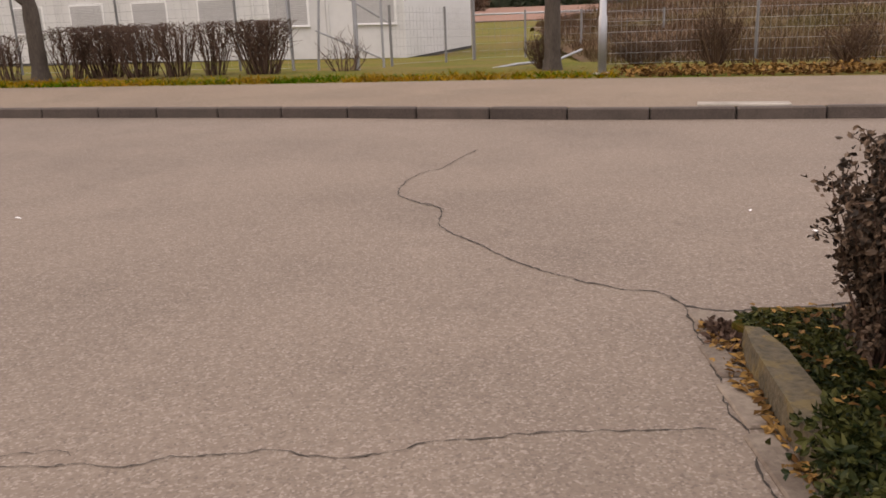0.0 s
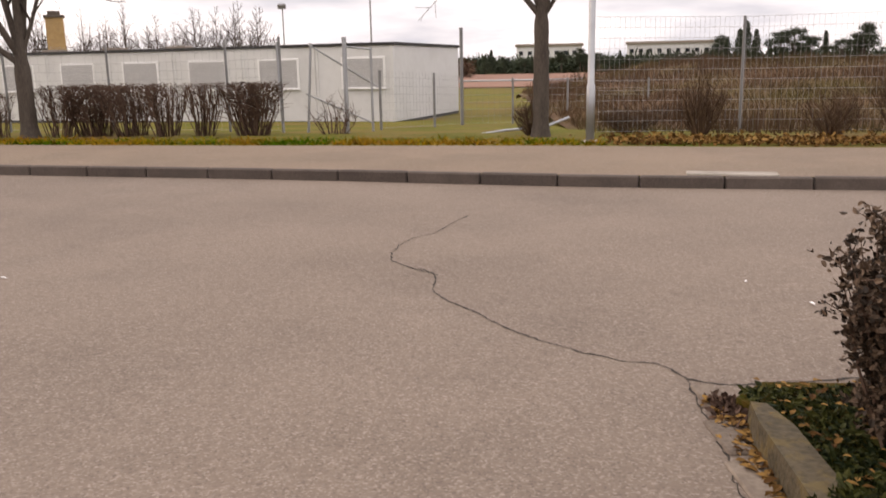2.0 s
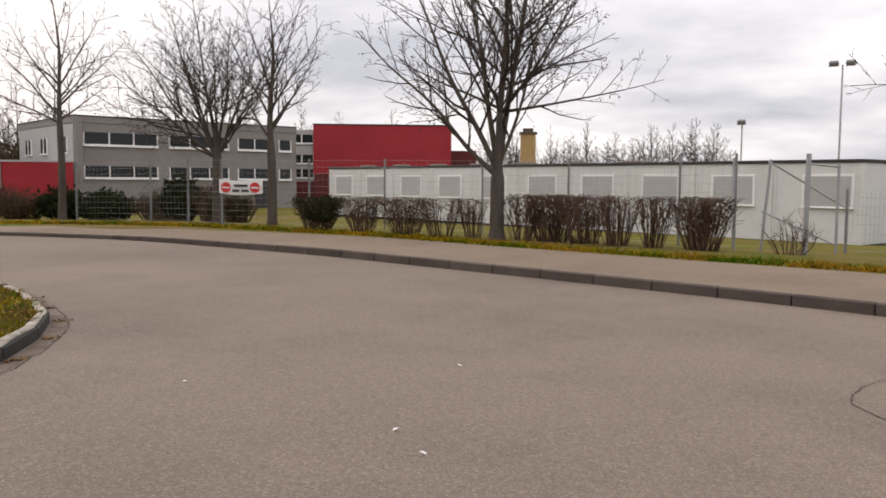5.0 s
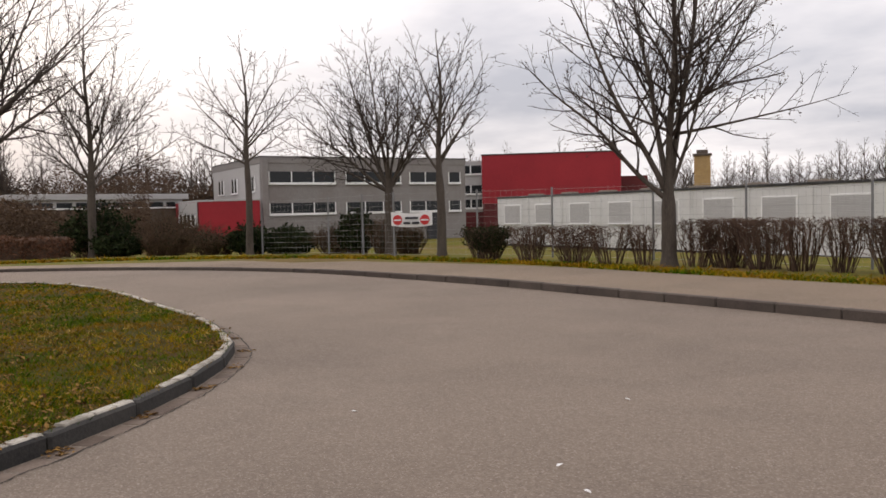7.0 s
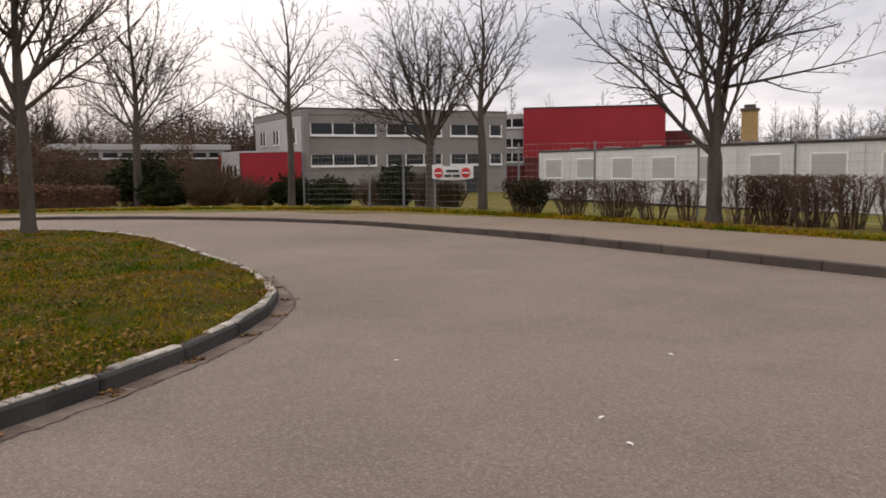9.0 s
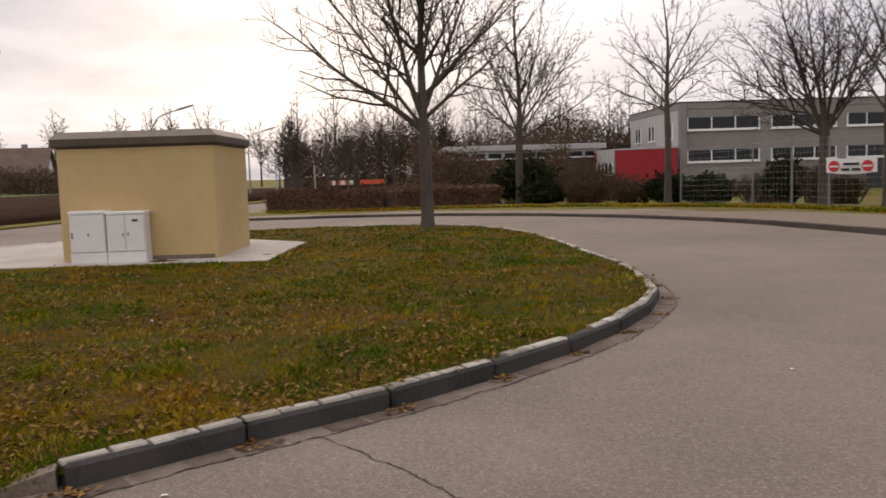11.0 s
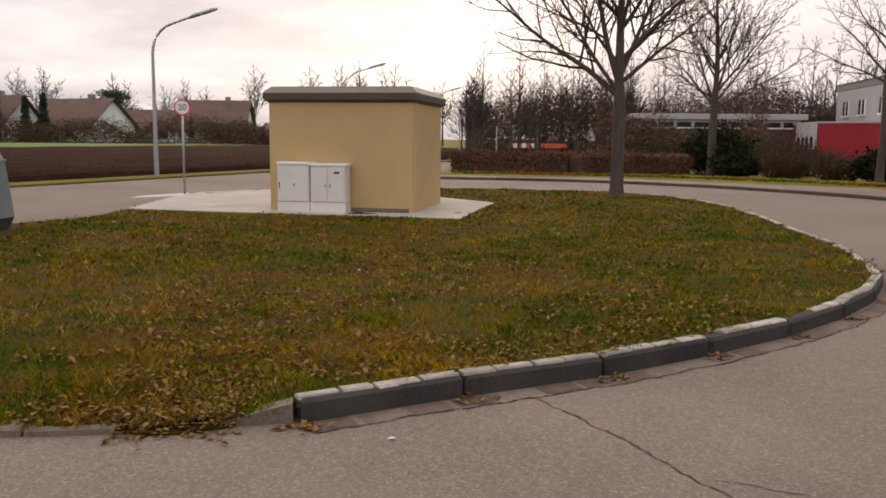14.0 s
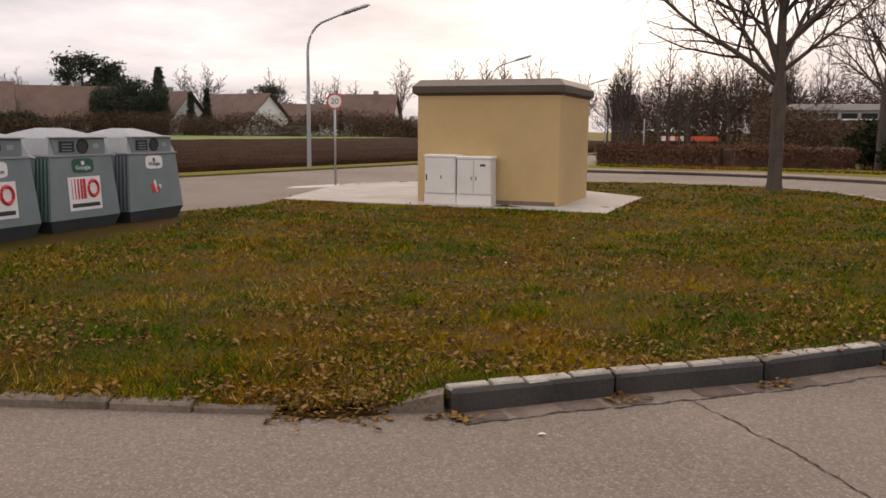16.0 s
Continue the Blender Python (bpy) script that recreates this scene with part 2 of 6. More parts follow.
M_GALV = plain_mat("galvanised_steel", (0.36, 0.37, 0.38), 0.45, metal=0.7, vary=0.12)
M_POST = plain_mat("fence_post_grey", (0.20, 0.20, 0.20), 0.5, metal=0.3, vary=0.12)
M_WIRE = plain_mat("fence_wire", (0.30, 0.30, 0.30), 0.5, metal=0.4)
M_BARK = ramp_mat("bark", (0.042, 0.032, 0.025), (0.100, 0.080, 0.064), scale=6, detail_scale=45, bump=0.8, stretch=(1, 1, 0.25))
M_TWIG = ramp_mat("twigs", (0.028, 0.021, 0.018), (0.060, 0.046, 0.038), scale=2, detail_scale=30, bump=0, island=0.3, spec=0.1)
M_SEED = ramp_mat("seed_clusters", (0.050, 0.036, 0.026), (0.11, 0.078, 0.055), scale=2, detail_scale=20, bump=0, island=0.4)
M_SHRUB = ramp_mat('shrub_twigs', (0.050, 0.030, 0.022), (0.135, 0.085, 0.062), scale=1.5, detail_scale=20, bump=0, island=0.4, spec=0.1)
M_PRIVET = ramp_mat('hedge_leaf_purple', (0.022, 0.015, 0.010), (0.125, 0.082, 0.054), scale=3, detail_scale=30, bump=0.1, island=0.6, rough=0.6, spec=0.15)
M_EVERGREEN = ramp_mat("evergreen_leaf", (0.007, 0.012, 0.004), (0.026, 0.036, 0.012), scale=1, detail_scale=12, bump=0, island=0.4, spec=0.1)
M_CONIFER = ramp_mat("conifer_needles", (0.016, 0.026, 0.014), (0.045, 0.058, 0.030), scale=0.6, detail_scale=8, bump=0, island=0.4)
M_BROWNBUSH = ramp_mat("bare_bush", (0.050, 0.027, 0.015), (0.108, 0.064, 0.036), scale=0.4, detail_scale=8, bump=0, island=0.4)
M_BEECH = ramp_mat("beech_hedge_leaf", (0.085, 0.036, 0.020), (0.165, 0.078, 0.045), scale=0.6, detail_scale=8, bump=0, island=0.4)
M_IVY = ramp_mat('groundcover_leaf', (0.008, 0.015, 0.003), (0.050, 0.052, 0.011), scale=3, detail_scale=30, bump=0.1, island=0.5, rough=0.6, spec=0.15)
M_BANK = plain_mat("bottle_bank_grey", (0.150, 0.190, 0.200), 0.5, vary=0.10, dirt=(0.23, 0.24, 0.24), dirt_scale=1.5, dirt_amount=0.5)
M_BANKLID = plain_mat("bottle_bank_lid", (0.25, 0.265, 0.27), 0.5, vary=0.10, dirt=(0.36, 0.36, 0.35), dirt_scale=2.0, dirt_amount=0.5)
M_BANKDK = plain_mat("bottle_bank_skirt", (0.040, 0.046, 0.050), 0.6, vary=0.15)
M_GREEN = plain_mat("label_green", (0.012, 0.085, 0.055), 0.5)
M_LABELW = plain_mat("label_white", (0.70, 0.69, 0.67), 0.5, vary=0.05)
M_LABELR = plain_mat("label_red", (0.55, 0.035, 0.035), 0.5)
M_INK = plain_mat("label_ink", (0.03, 0.03, 0.035), 0.6)
M_ORANGE = plain_mat("barrier_red", (0.62, 0.10, 0.04), 0.5)
M_PAINT = ramp_mat("road_paint", (0.42, 0.39, 0.36), (0.60, 0.57, 0.53), scale=2, detail_scale=30, bump=0.2, dirt=(0.25, 0.22, 0.2), dirt_scale=2.0, dirt_amount=0.7)

M_GLASS = bpy.data.materials.new("window_glass")
M_GLASS.use_nodes = True
_b = M_GLASS.node_tree.nodes["Principled BSDF"]
_b.inputs["Base Color"].default_value = (0.018, 0.020, 0.022, 1)
_b.inputs["Roughness"].default_value = 0.08
_b.inputs["Specular IOR Level"].default_value = 0.28


# ---- mesh helpers ----
class Build:
    """Vertices and faces gathered for one mesh."""

    def __init__(self):
        self.v, self.f = [], []

    def box(self, m, sx, sy, sz, cham=0.0):
        """A box on the origin of m (x, y centred, z from 0), its upright and top edges chamfered."""
        i = len(self.v)
        hx, hy = sx / 2, sy / 2
        if cham <= 0:
            self.v += [m @ Vector((x, y, z)) for z in (0, sz) for x, y in ((-hx, -hy), (hx, -hy), (hx, hy), (-hx, hy))]
            self.f += [(i + 3, i + 2, i + 1, i), (i + 4, i + 5, i + 6, i + 7)] + [(i + k, i + (k + 1) % 4, i + 4 + (k + 1) % 4, i + 4 + k) for k in range(4)]
            return
        c = cham
        ring = [(-hx + c, -hy), (hx - c, -hy), (hx, -hy + c), (hx, hy - c), (hx - c, hy), (-hx + c, hy), (-hx, hy - c), (-hx, -hy + c)]
        top = [(x * (hx - c) / hx if abs(x) > 1e-9 else x, y * (hy - c) / hy if abs(y) > 1e-9 else y) for x, y in ring]
        self.v += [m @ Vector((x, y, 0)) for x, y in ring] + [m @ Vector((x, y, sz - c)) for x, y in ring] + [m @ Vector((x, y, sz)) for x, y in top]
        self.f.append(tuple(i + k for k in reversed(range(8))))
        for r in (0, 8):
            self.f += [(i + r + k, i + r + (k + 1) % 8, i + r + 8 + (k + 1) % 8, i + r + 8 + k) for k in range(8)]
        self.f.append(tuple(i + 16 + k for k in range(8)))

    def prism(self, poly, z0, z1, top=None):
        """An upright prism over a counterclockwise outline; top: another outline for its upper rim."""
        i, k = len(self.v), len(poly)
        self.v += [Vector((*p, z0)) for p in poly] + [Vector((*p, z1)) for p in (top or poly)]
        self.f += [tuple(i + j for j in reversed(range(k))), tuple(i + k + j for j in range(k))]
        self.f += [(i + j, i + (j + 1) % k, i + k + (j + 1) % k, i + k + j) for j in range(k)]

    def quad(self, a, b, c, d):
        i = len(self.v)
        self.v += [Vector(a), Vector(b), Vector(c), Vector(d)]
        self.f.append((i, i + 1, i + 2, i + 3))

    def tube(self, pts, radii, sides=5, cap=False):
        i = len(self.v)
        pts = [Vector(p) for p in pts]
        for k, p in enumerate(pts):
            d = (pts[min(k + 1, len(pts) - 1)] - pts[max(k - 1, 0)])
            d = d.normalized() if d.length > 1e-9 else Vector((0, 0, 1))
            a = d.cross(Vector((0, 0, 1)) if abs(d.z) < 0.9 else Vector((1, 0, 0))).normalized()
            b = d.cross(a)
            r = radii[k]
            self.v += [p + (a * math.cos(2 * math.pi * j / sides) + b * math.sin(2 * math.pi * j / sides)) * r for j in range(sides)]
        for k in range(len(pts) - 1):
            o = i + k * sides
            self.f += [(o + j, o + (j + 1) % sides, o + sides + (j + 1) % sides, o + sides + j) for j in range(sides)]
        if cap:
            o = i + (len(pts) - 1) * sides
            self.f += [tuple(i + j for j in reversed(range(sides))), tuple(o + j for j in range(sides))]

    def leaf(self, p, size, rng, flat=0.0, thin=0.6):
        """A small bent leaf of two triangles; flat: how far it lies level."""
        d = Vector((rng.uniform(-1, 1), rng.uniform(-1, 1), rng.uniform(-1, 1) * (1 - flat)))
        d = d.normalized() if d.length > 1e-6 else Vector((1, 0, 0))
        u = Vector((rng.uniform(-1, 1), rng.uniform(-1, 1), rng.uniform(-1, 1) * (1 - flat)))
        s = d.cross(u)
        s = (Vector((-d.y, d.x, 0)) if flat > 0.5 or s.length < 1e-6 else s).normalized() * size * thin * 0.5
        up = d.cross(s).normalized() * size * 0.15
        i = len(self.v)
        p = Vector(p)
        self.v += [p, p + d * size * 0.3 + s * 0.85 + up, p + d * size * 0.68 + s * 0.75 + up * 0.6, p + d * size, p + d * size * 0.65 - s * 0.8 + up, p + d * size * 0.28 - s * 0.9 + up * 0.5]
        self.f += [(i, i + 1, i + 2), (i, i + 2, i + 3), (i, i + 3, i + 4), (i, i + 4, i + 5)]

    def blade(self, p, size, rng, thin=0.3):
        """A needle spray or twig far off: one pointed triangle pair."""
        d = Vector((rng.uniform(-1, 1), rng.uniform(-1, 1), rng.uniform(-0.7, 1))).normalized()
        s = d.cross(Vector((rng.uniform(-1, 1), rng.uniform(-1, 1), rng.uniform(-1, 1))))
        s = s.normalized() * size * thin * 0.5
        i = len(self.v)
        p = Vector(p)
        self.v += [p, p + d * size * 0.5 + s, p + d * size, p + d * size * 0.5 - s]
        self.f.append((i, i + 1, i + 2, i + 3))

    def mesh(self, name, mat, smooth=False):
        me = bpy.data.meshes.new(name)
        me.from_pydata(self.v, [], self.f)
        me.materials.append(mat)
        if smooth:
            me.polygons.foreach_set("use_smooth", [True] * len(me.polygons))
        return me


def part(name, b, mat, parent=None, label="", smooth=False):
    """One mesh object from a Build, a bmesh or a mesh, under its parent."""
    if isinstance(b, bmesh.types.BMesh):
        me = bpy.data.meshes.new(name)
        b.to_mesh(me)
        b.free()
        me.materials.append(mat)
    elif isinstance(b, Build):
        me = b.mesh(name, mat, smooth)
    else:
        me = b
    ob = new(name, me)
    if parent:
        ob.parent = parent
    return tagged(ob, label)


def thing(name, label, category, m=None, group="", kind=""):
    ob = tagged(new(name), label, category, group, kind)
    ob.matrix_world = m or Matrix()
    return ob


def smooth_line(pts, step):
    """Catmull-Rom through the points, sampled at even steps."""
    P = [Vector(p) for p in pts]
    P = [P[0] * 2 - P[1]] + P + [P[-1] * 2 - P[-2]]
    dense = []
    for i in range(1, len(P) - 2):
        a, b, c, d = P[i - 1:i + 3]
        for k in range(24):
            t = k / 24
            dense.append(0.5 * ((2 * b) + (c - a) * t + (2 * a - 5 * b + 4 * c - d) * t * t + (3 * b - a - 3 * c + d) * t ** 3))
    dense.append(P[-2])
    out, acc = [dense[0]], 0.0
    for a, b in zip(dense, dense[1:]):
        seg = (b - a).length
        while seg > 0 and acc + seg >= step:
            a = a + (b - a) * ((step - acc) / seg)
            out.append(a)
            seg, acc = (b - a).length, 0.0
        acc += seg
    return out


def offset_line(line, d):
    """The line moved d to its left."""
    out = []
    for i, p in enumerate(line):
        t = (line[min(i + 1, len(line) - 1)] - line[max(i - 1, 0)]).normalized()
        out.append(p + Vector((-t.y, t.x)) * d)
    return out


def along(a, b):
    """The pose at a whose x axis points level to b."""
    return pose(a[0], a[1], a[2] if len(a) > 2 else 0, 0, 0, math.degrees(math.atan2(b[1] - a[1], b[0] - a[0])))


def inside(poly, x, y):
    c = False
    for (x0, y0), (x1, y1) in zip(poly, poly[1:] + poly[:1]):
        if (y0 > y) != (y1 > y) and x < (x1 - x0) * (y - y0) / (y1 - y0) + x0:
            c = not c
    return c


# ---- plan ----
KERB_PTS = [(40, 1.5), (16, 7.4), (8, 9.2), (4.6, 9.84), (1.34, 10.45), (-2.36, 11.48), (-5.75, 12.28), (-8.1, 12.8), (-11.25, 13.48), (-15.1, 13.92), (-18.1, 14.08), (-21.5, 13.42), (-24.2, 12.25), (-26.4, 10.8), (-28.3, 8.9), (-29.6, 6.6), (-30.6, 3.8), (-31.6, 2.3), (-34, 2.0), (-38, 3.9), (-60, 17.0)]
BACK_PTS = [(41, 5.5), (17, 11.2), (6.54, 13.3), (0.89, 14.6), (-3.2, 15.3), (-7.4, 16.1), (-10.5, 16.8), (-12.6, 17.3), (-15.6, 17.55), (-19.3, 17.65), (-22.6, 16.9), (-25.6, 15.4), (-28.6, 13.0), (-31.0, 9.4), (-32.3, 6.2), (-33.0, 4.6), (-34.4, 4.4), (-37.3, 5.8), (-59, 19.0)]
KERB = smooth_line(KERB_PTS, 1.0)
BACK = smooth_line(BACK_PTS, 1.0)
ISLAND_PTS = [(-5.4, -9.5), (-4.75, -5.0), (-4.62, -2.82), (-4.56, -1.5), (-4.62, -0.55), (-4.98, 0.40), (-5.35, 1.47), (-5.85, 2.51), (-6.50, 3.59), (-7.34, 4.62), (-8.22, 5.38), (-9.15, 5.87), (-10.62, 6.46), (-12.7, 7.0), (-15.07, 7.62), (-17.6, 8.1), (-19.8, 8.0), (-21.7, 6.9), (-22.9, 4.4), (-23.2, 1.2), (-22.6, -1.6), (-21.5, -3.3)]
ISLAND = smooth_line(ISLAND_PTS, 0.5)
BACK_NP = np.array([p[:] for p in BACK])
OUTER_POLY = [tuple(p) for p in BACK] + [(-60, -60), (41, -60)]


def terrain(x, y):
    """Height of the open ground: level by the footway, falling half a metre towards the school."""
    s = float(np.min(np.hypot(BACK_NP[:, 0] - x, BACK_NP[:, 1] - y)))
    if inside(OUTER_POLY, x, y):
        return 0.11 if s < 1.3 else -0.07
    if x < -30 and y < 0.45 * -(x + 40) + 4 and y < 12:
        return -0.05
    return 0.12 - 0.044 * min(max(s - 3.0, 0.0), 14.5)


# ---- ground, road, footway ----
def build_ground():
    near = list(np.arange(-66, 46, 1.4))
    xs = [-900, -500, -300, -200, -140, -110, -90, -76] + near + [56, 70, 100, 160, 300, 600, 900]
    ys = [-900, -500, -250, -120, -60, -30] + list(np.arange(-16, 64, 1.4)) + [70, 80, 100, 130, 180, 260, 400, 600, 900]
    v = [(x, y, terrain(x, y)) for y in ys for x in xs]
    w = len(xs)
    f = [(j * w + i, j * w + i + 1, (j + 1) * w + i + 1, (j + 1) * w + i) for j in range(len(ys) - 1) for i in range(w - 1)]
    me = bpy.data.meshes.new("ground")
    me.from_pydata(v, [], f)
    me.materials.append(M_VERGE)
    me.polygons.foreach_set("use_smooth", [True] * len(f))
    tagged(new("ground", me), "patchy green and brown winter grass verge and open land", "ground", kind="structure")


build_ground()


def sheet(name, poly, z, mat, label, category, thick=0.05):
    b = Build()
    b.prism([tuple(p) for p in poly], z - thick, z)
    ob = part(name, b, mat)
    return tagged(ob, label, category, kind="structure")


ROAD_POLY = [tuple(p) for p in KERB] + [(-64, 12.0), (-37.62, -3.01), (-27.17, -9.21), (-10, -19.4), (0, -26), (40, -26)]
sheet("road", ROAD_POLY, 0.0, M_ROAD, "worn grey-brown asphalt road with fine cracks", "road")


def walk_z(x):
    """Height of the footway: it lies lower round the bend."""
    return 0.135 - 0.05 * min(max((-11.0 - x) / 8.0, 0.0), 1.0)


def ribbon(name, a, b, zf, mat, label, category):
    """A sheet between two lines, with a folded-down edge."""
    n = 160
    pa = [a[round(i * (len(a) - 1) / n)] for i in range(n + 1)]
    out = Build()
    for i in range(n):
        p, q = pa[i], pa[i + 1]
        r = min(b, key=lambda w: (w - p).length)
        s = min(b, key=lambda w: (w - q).length)
        out.quad((*p, zf(p.x)), (*q, zf(q.x)), (*s, zf(s.x)), (*r, zf(r.x)))
    return tagged(part(name, out, mat), label, category, kind="structure")


WALK_IN = smooth_line([tuple(p) for p in offset_line(KERB, -0.14)], 0.25)
WALK_OUT = smooth_line([tuple(p) for p in BACK], 0.25)
ribbon("pavement", WALK_IN, WALK_OUT, walk_z, M_WALK, "light brown asphalt footway along the road", "pavement")

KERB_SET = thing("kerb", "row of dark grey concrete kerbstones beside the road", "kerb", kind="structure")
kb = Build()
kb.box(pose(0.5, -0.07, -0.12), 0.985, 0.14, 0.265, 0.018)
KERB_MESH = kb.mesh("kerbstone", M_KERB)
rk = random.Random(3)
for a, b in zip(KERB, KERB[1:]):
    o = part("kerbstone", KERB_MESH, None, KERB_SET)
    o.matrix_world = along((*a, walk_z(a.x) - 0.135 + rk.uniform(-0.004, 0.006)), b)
# ---- island ----
LAWN_TAIL = [(-17.58, -3.95), (-16.6, -4.0), (-15.04, -4.24), (-14.2, -5.0), (-12.17, -4.5), (-9.11, -5.36), (-7.5, -9.5)]
LAWN_POLY = [tuple(p) for p in offset_line(ISLAND, -0.005)] + LAWN_TAIL


def lawn_h(x, y):
    low = min(max((-0.15 - y) / 0.5, 0.0), 1.0) * (1.0 - min(max((-4.52 - x) / 0.75, 0.0), 1.0) ** 0.6)
    return 0.112 - 0.088 * low + 0.022 * (1 - low) * noise.noise(Vector((x * 0.8, y * 0.8, 3.0))) + 0.012 * noise.noise(Vector((x * 3, y * 3, 8.0)))


def build_lawn():
    bm = bmesh.new()
    bm.faces.new([bm.verts.new((x, y, 0)) for x, y in LAWN_POLY])
    bmesh.ops.triangulate(bm, faces=bm.faces[:])
    for _ in range(6):
        e = [e for e in bm.edges if e.calc_length() > 0.7]
        if not e:
            break
        bmesh.ops.subdivide_edges(bm, edges=e, cuts=1)
        bmesh.ops.triangulate(bm, faces=bm.faces[:])
    for _ in range(2):
        e = [e for e in bm.edges if e.calc_length() > 0.22 and e.verts[0].co.x > -5.9 and e.verts[1].co.x > -5.9 and e.verts[0].co.y < 0.4]
        bmesh.ops.subdivide_edges(bm, edges=e, cuts=1)
        bmesh.ops.triangulate(bm, faces=bm.faces[:])
    for v in bm.verts:
        v.co.z = lawn_h(v.co.x, v.co.y)
    for f in bm.faces:
        f.smooth = True
    bmesh.ops.recalc_face_normals(bm, faces=bm.faces[:])
    if sum(f.normal.z for f in bm.faces) < 0:
        bmesh.ops.reverse_faces(bm, faces=bm.faces[:])
    return tagged(part("lawn", bm, M_LAWN), "traffic island lawn, green and yellowed, strewn with brown leaves", "lawn", kind="structure")


build_lawn()
ISL_SET = thing("island_kerb", "kerbstones with dark faces and chipped pale tops round the lawn", "kerb", kind="structure")
FULL = smooth_line([(-4.66, -0.40)] + ISLAND_PTS[5:], 1.0)
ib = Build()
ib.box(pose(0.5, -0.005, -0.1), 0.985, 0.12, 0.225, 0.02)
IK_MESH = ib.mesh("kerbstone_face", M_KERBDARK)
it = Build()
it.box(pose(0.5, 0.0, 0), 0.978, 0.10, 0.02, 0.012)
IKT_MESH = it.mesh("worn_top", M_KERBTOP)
GUT_SET = thing("gutter", "row of small brown gutter stones with dirt in the joints", "gutter", kind="structure")
gb = Build()
gb.box(pose(0.14, 0, -0.08), 0.27, 0.165, 0.086, 0.012)
GUT_MESH = gb.mesh("gutter_stone", M_GUTTER)
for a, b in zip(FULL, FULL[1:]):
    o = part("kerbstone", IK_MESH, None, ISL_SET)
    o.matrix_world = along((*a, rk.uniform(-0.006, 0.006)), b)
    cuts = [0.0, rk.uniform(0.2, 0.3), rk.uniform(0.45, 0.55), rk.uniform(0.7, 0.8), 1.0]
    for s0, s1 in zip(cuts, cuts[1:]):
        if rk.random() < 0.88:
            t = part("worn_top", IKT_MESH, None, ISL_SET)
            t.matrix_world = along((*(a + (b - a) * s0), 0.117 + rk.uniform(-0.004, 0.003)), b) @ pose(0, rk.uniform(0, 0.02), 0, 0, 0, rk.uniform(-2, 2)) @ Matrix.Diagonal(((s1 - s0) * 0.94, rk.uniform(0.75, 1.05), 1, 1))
# lowered stones at the old crossing, a sunken scrap and a sloping end stone
lb = Build()
lb.box(pose(0.5, 0.05, -0.1), 0.985, 0.17, 0.152, 0.014)
LOW_MESH = lb.mesh("low_kerbstone", M_FLAG)
y_end = -1.29
for k, ln in enumerate((0.45, 0.46, 0.62, 0.60, 0.62, 0.61, 0.62, 0.60, 0.62, 0.61, 0.62)):
    o = part("kerbstone", LOW_MESH, None, ISL_SET)
    o.matrix_world = along((-4.57 - 0.022 * k, y_end - ln, rk.uniform(-0.006, 0.006) - (0.010 if k == 0 else 0)), (-4.57 - 0.022 * max(k - 1, 0), y_end)) @ Matrix.Diagonal((ln, 1, 1, 1))
    y_end -= ln
o = part("kerbstone", LOW_MESH, None, ISL_SET)
o.matrix_world = along((-4.53, -1.19, -0.045), (-4.52, -1.0, 0)) @ Matrix.Diagonal((0.14, 0.6, 1, 1))
rb = Build()
rb.prism([(-4.585, -0.80), (-4.605, -0.415), (-4.735, -0.415), (-4.72, -0.80)], -0.1, 0.02, top=[(-4.59, -0.79), (-4.61, -0.42), (-4.73, -0.42), (-4.715, -0.79)])
for v in rb.v[4:]:
    v.z = 0.022 + 0.085 * (v.y + 0.79) / 0.37
part("kerbstone", rb, M_FLAG, ISL_SET, "kerbstone sloping down to the crossing")
gl = smooth_line([tuple(p) for p in offset_line(FULL, -0.150)], 0.29)
for a, b in zip(gl[:72], gl[1:]):
    if rk.random() < 0.93:
        o = part("gutter_stone", GUT_MESH, None, GUT_SET)
        o.matrix_world = along((*a, rk.uniform(-0.006, 0.003)), b)

sheet("soil_edge", [(-4.535, -1.27), (-4.49, -1.12), (-4.49, -0.95), (-4.575, -0.72), (-4.9, -0.5), (-5.3, -0.5), (-5.3, -1.6), (-4.66, -1.6)], 0.016, M_LAWN, "bare soil in the gap of the lowered kerb", "soil", 0.1)
# dirt seam between gutter and asphalt, and the road's cracks
crack_rng = random.Random(11)


def crack(pts, width, z=0.004):
    b = Build()
    line = smooth_line(pts, 0.028)
    side = []
    jx = jy = 0.0
    for p in line:
        jx, jy = jx * 0.72 + crack_rng.uniform(-0.011, 0.011), jy * 0.72 + crack_rng.uniform(-0.011, 0.011)
        side.append((p + Vector((jx, jy)), width * crack_rng.choice((0.25, 0.5, 0.6, 0.8, 1.0, 1.5))))
    for (p, w), (q, u) in zip(side, side[1:]):
        n = (q - p).normalized()
        n = Vector((-n.y, n.x))
        b.quad((*(p - n * w / 2), z), (*(q - n * u / 2), z), (*(q + n * u / 2), z), (*(p + n * w / 2), z))
    tagged(part("road_crack", b, M_CRACK), "thin dark crack in the asphalt filled with dirt", "crack", kind="structure")


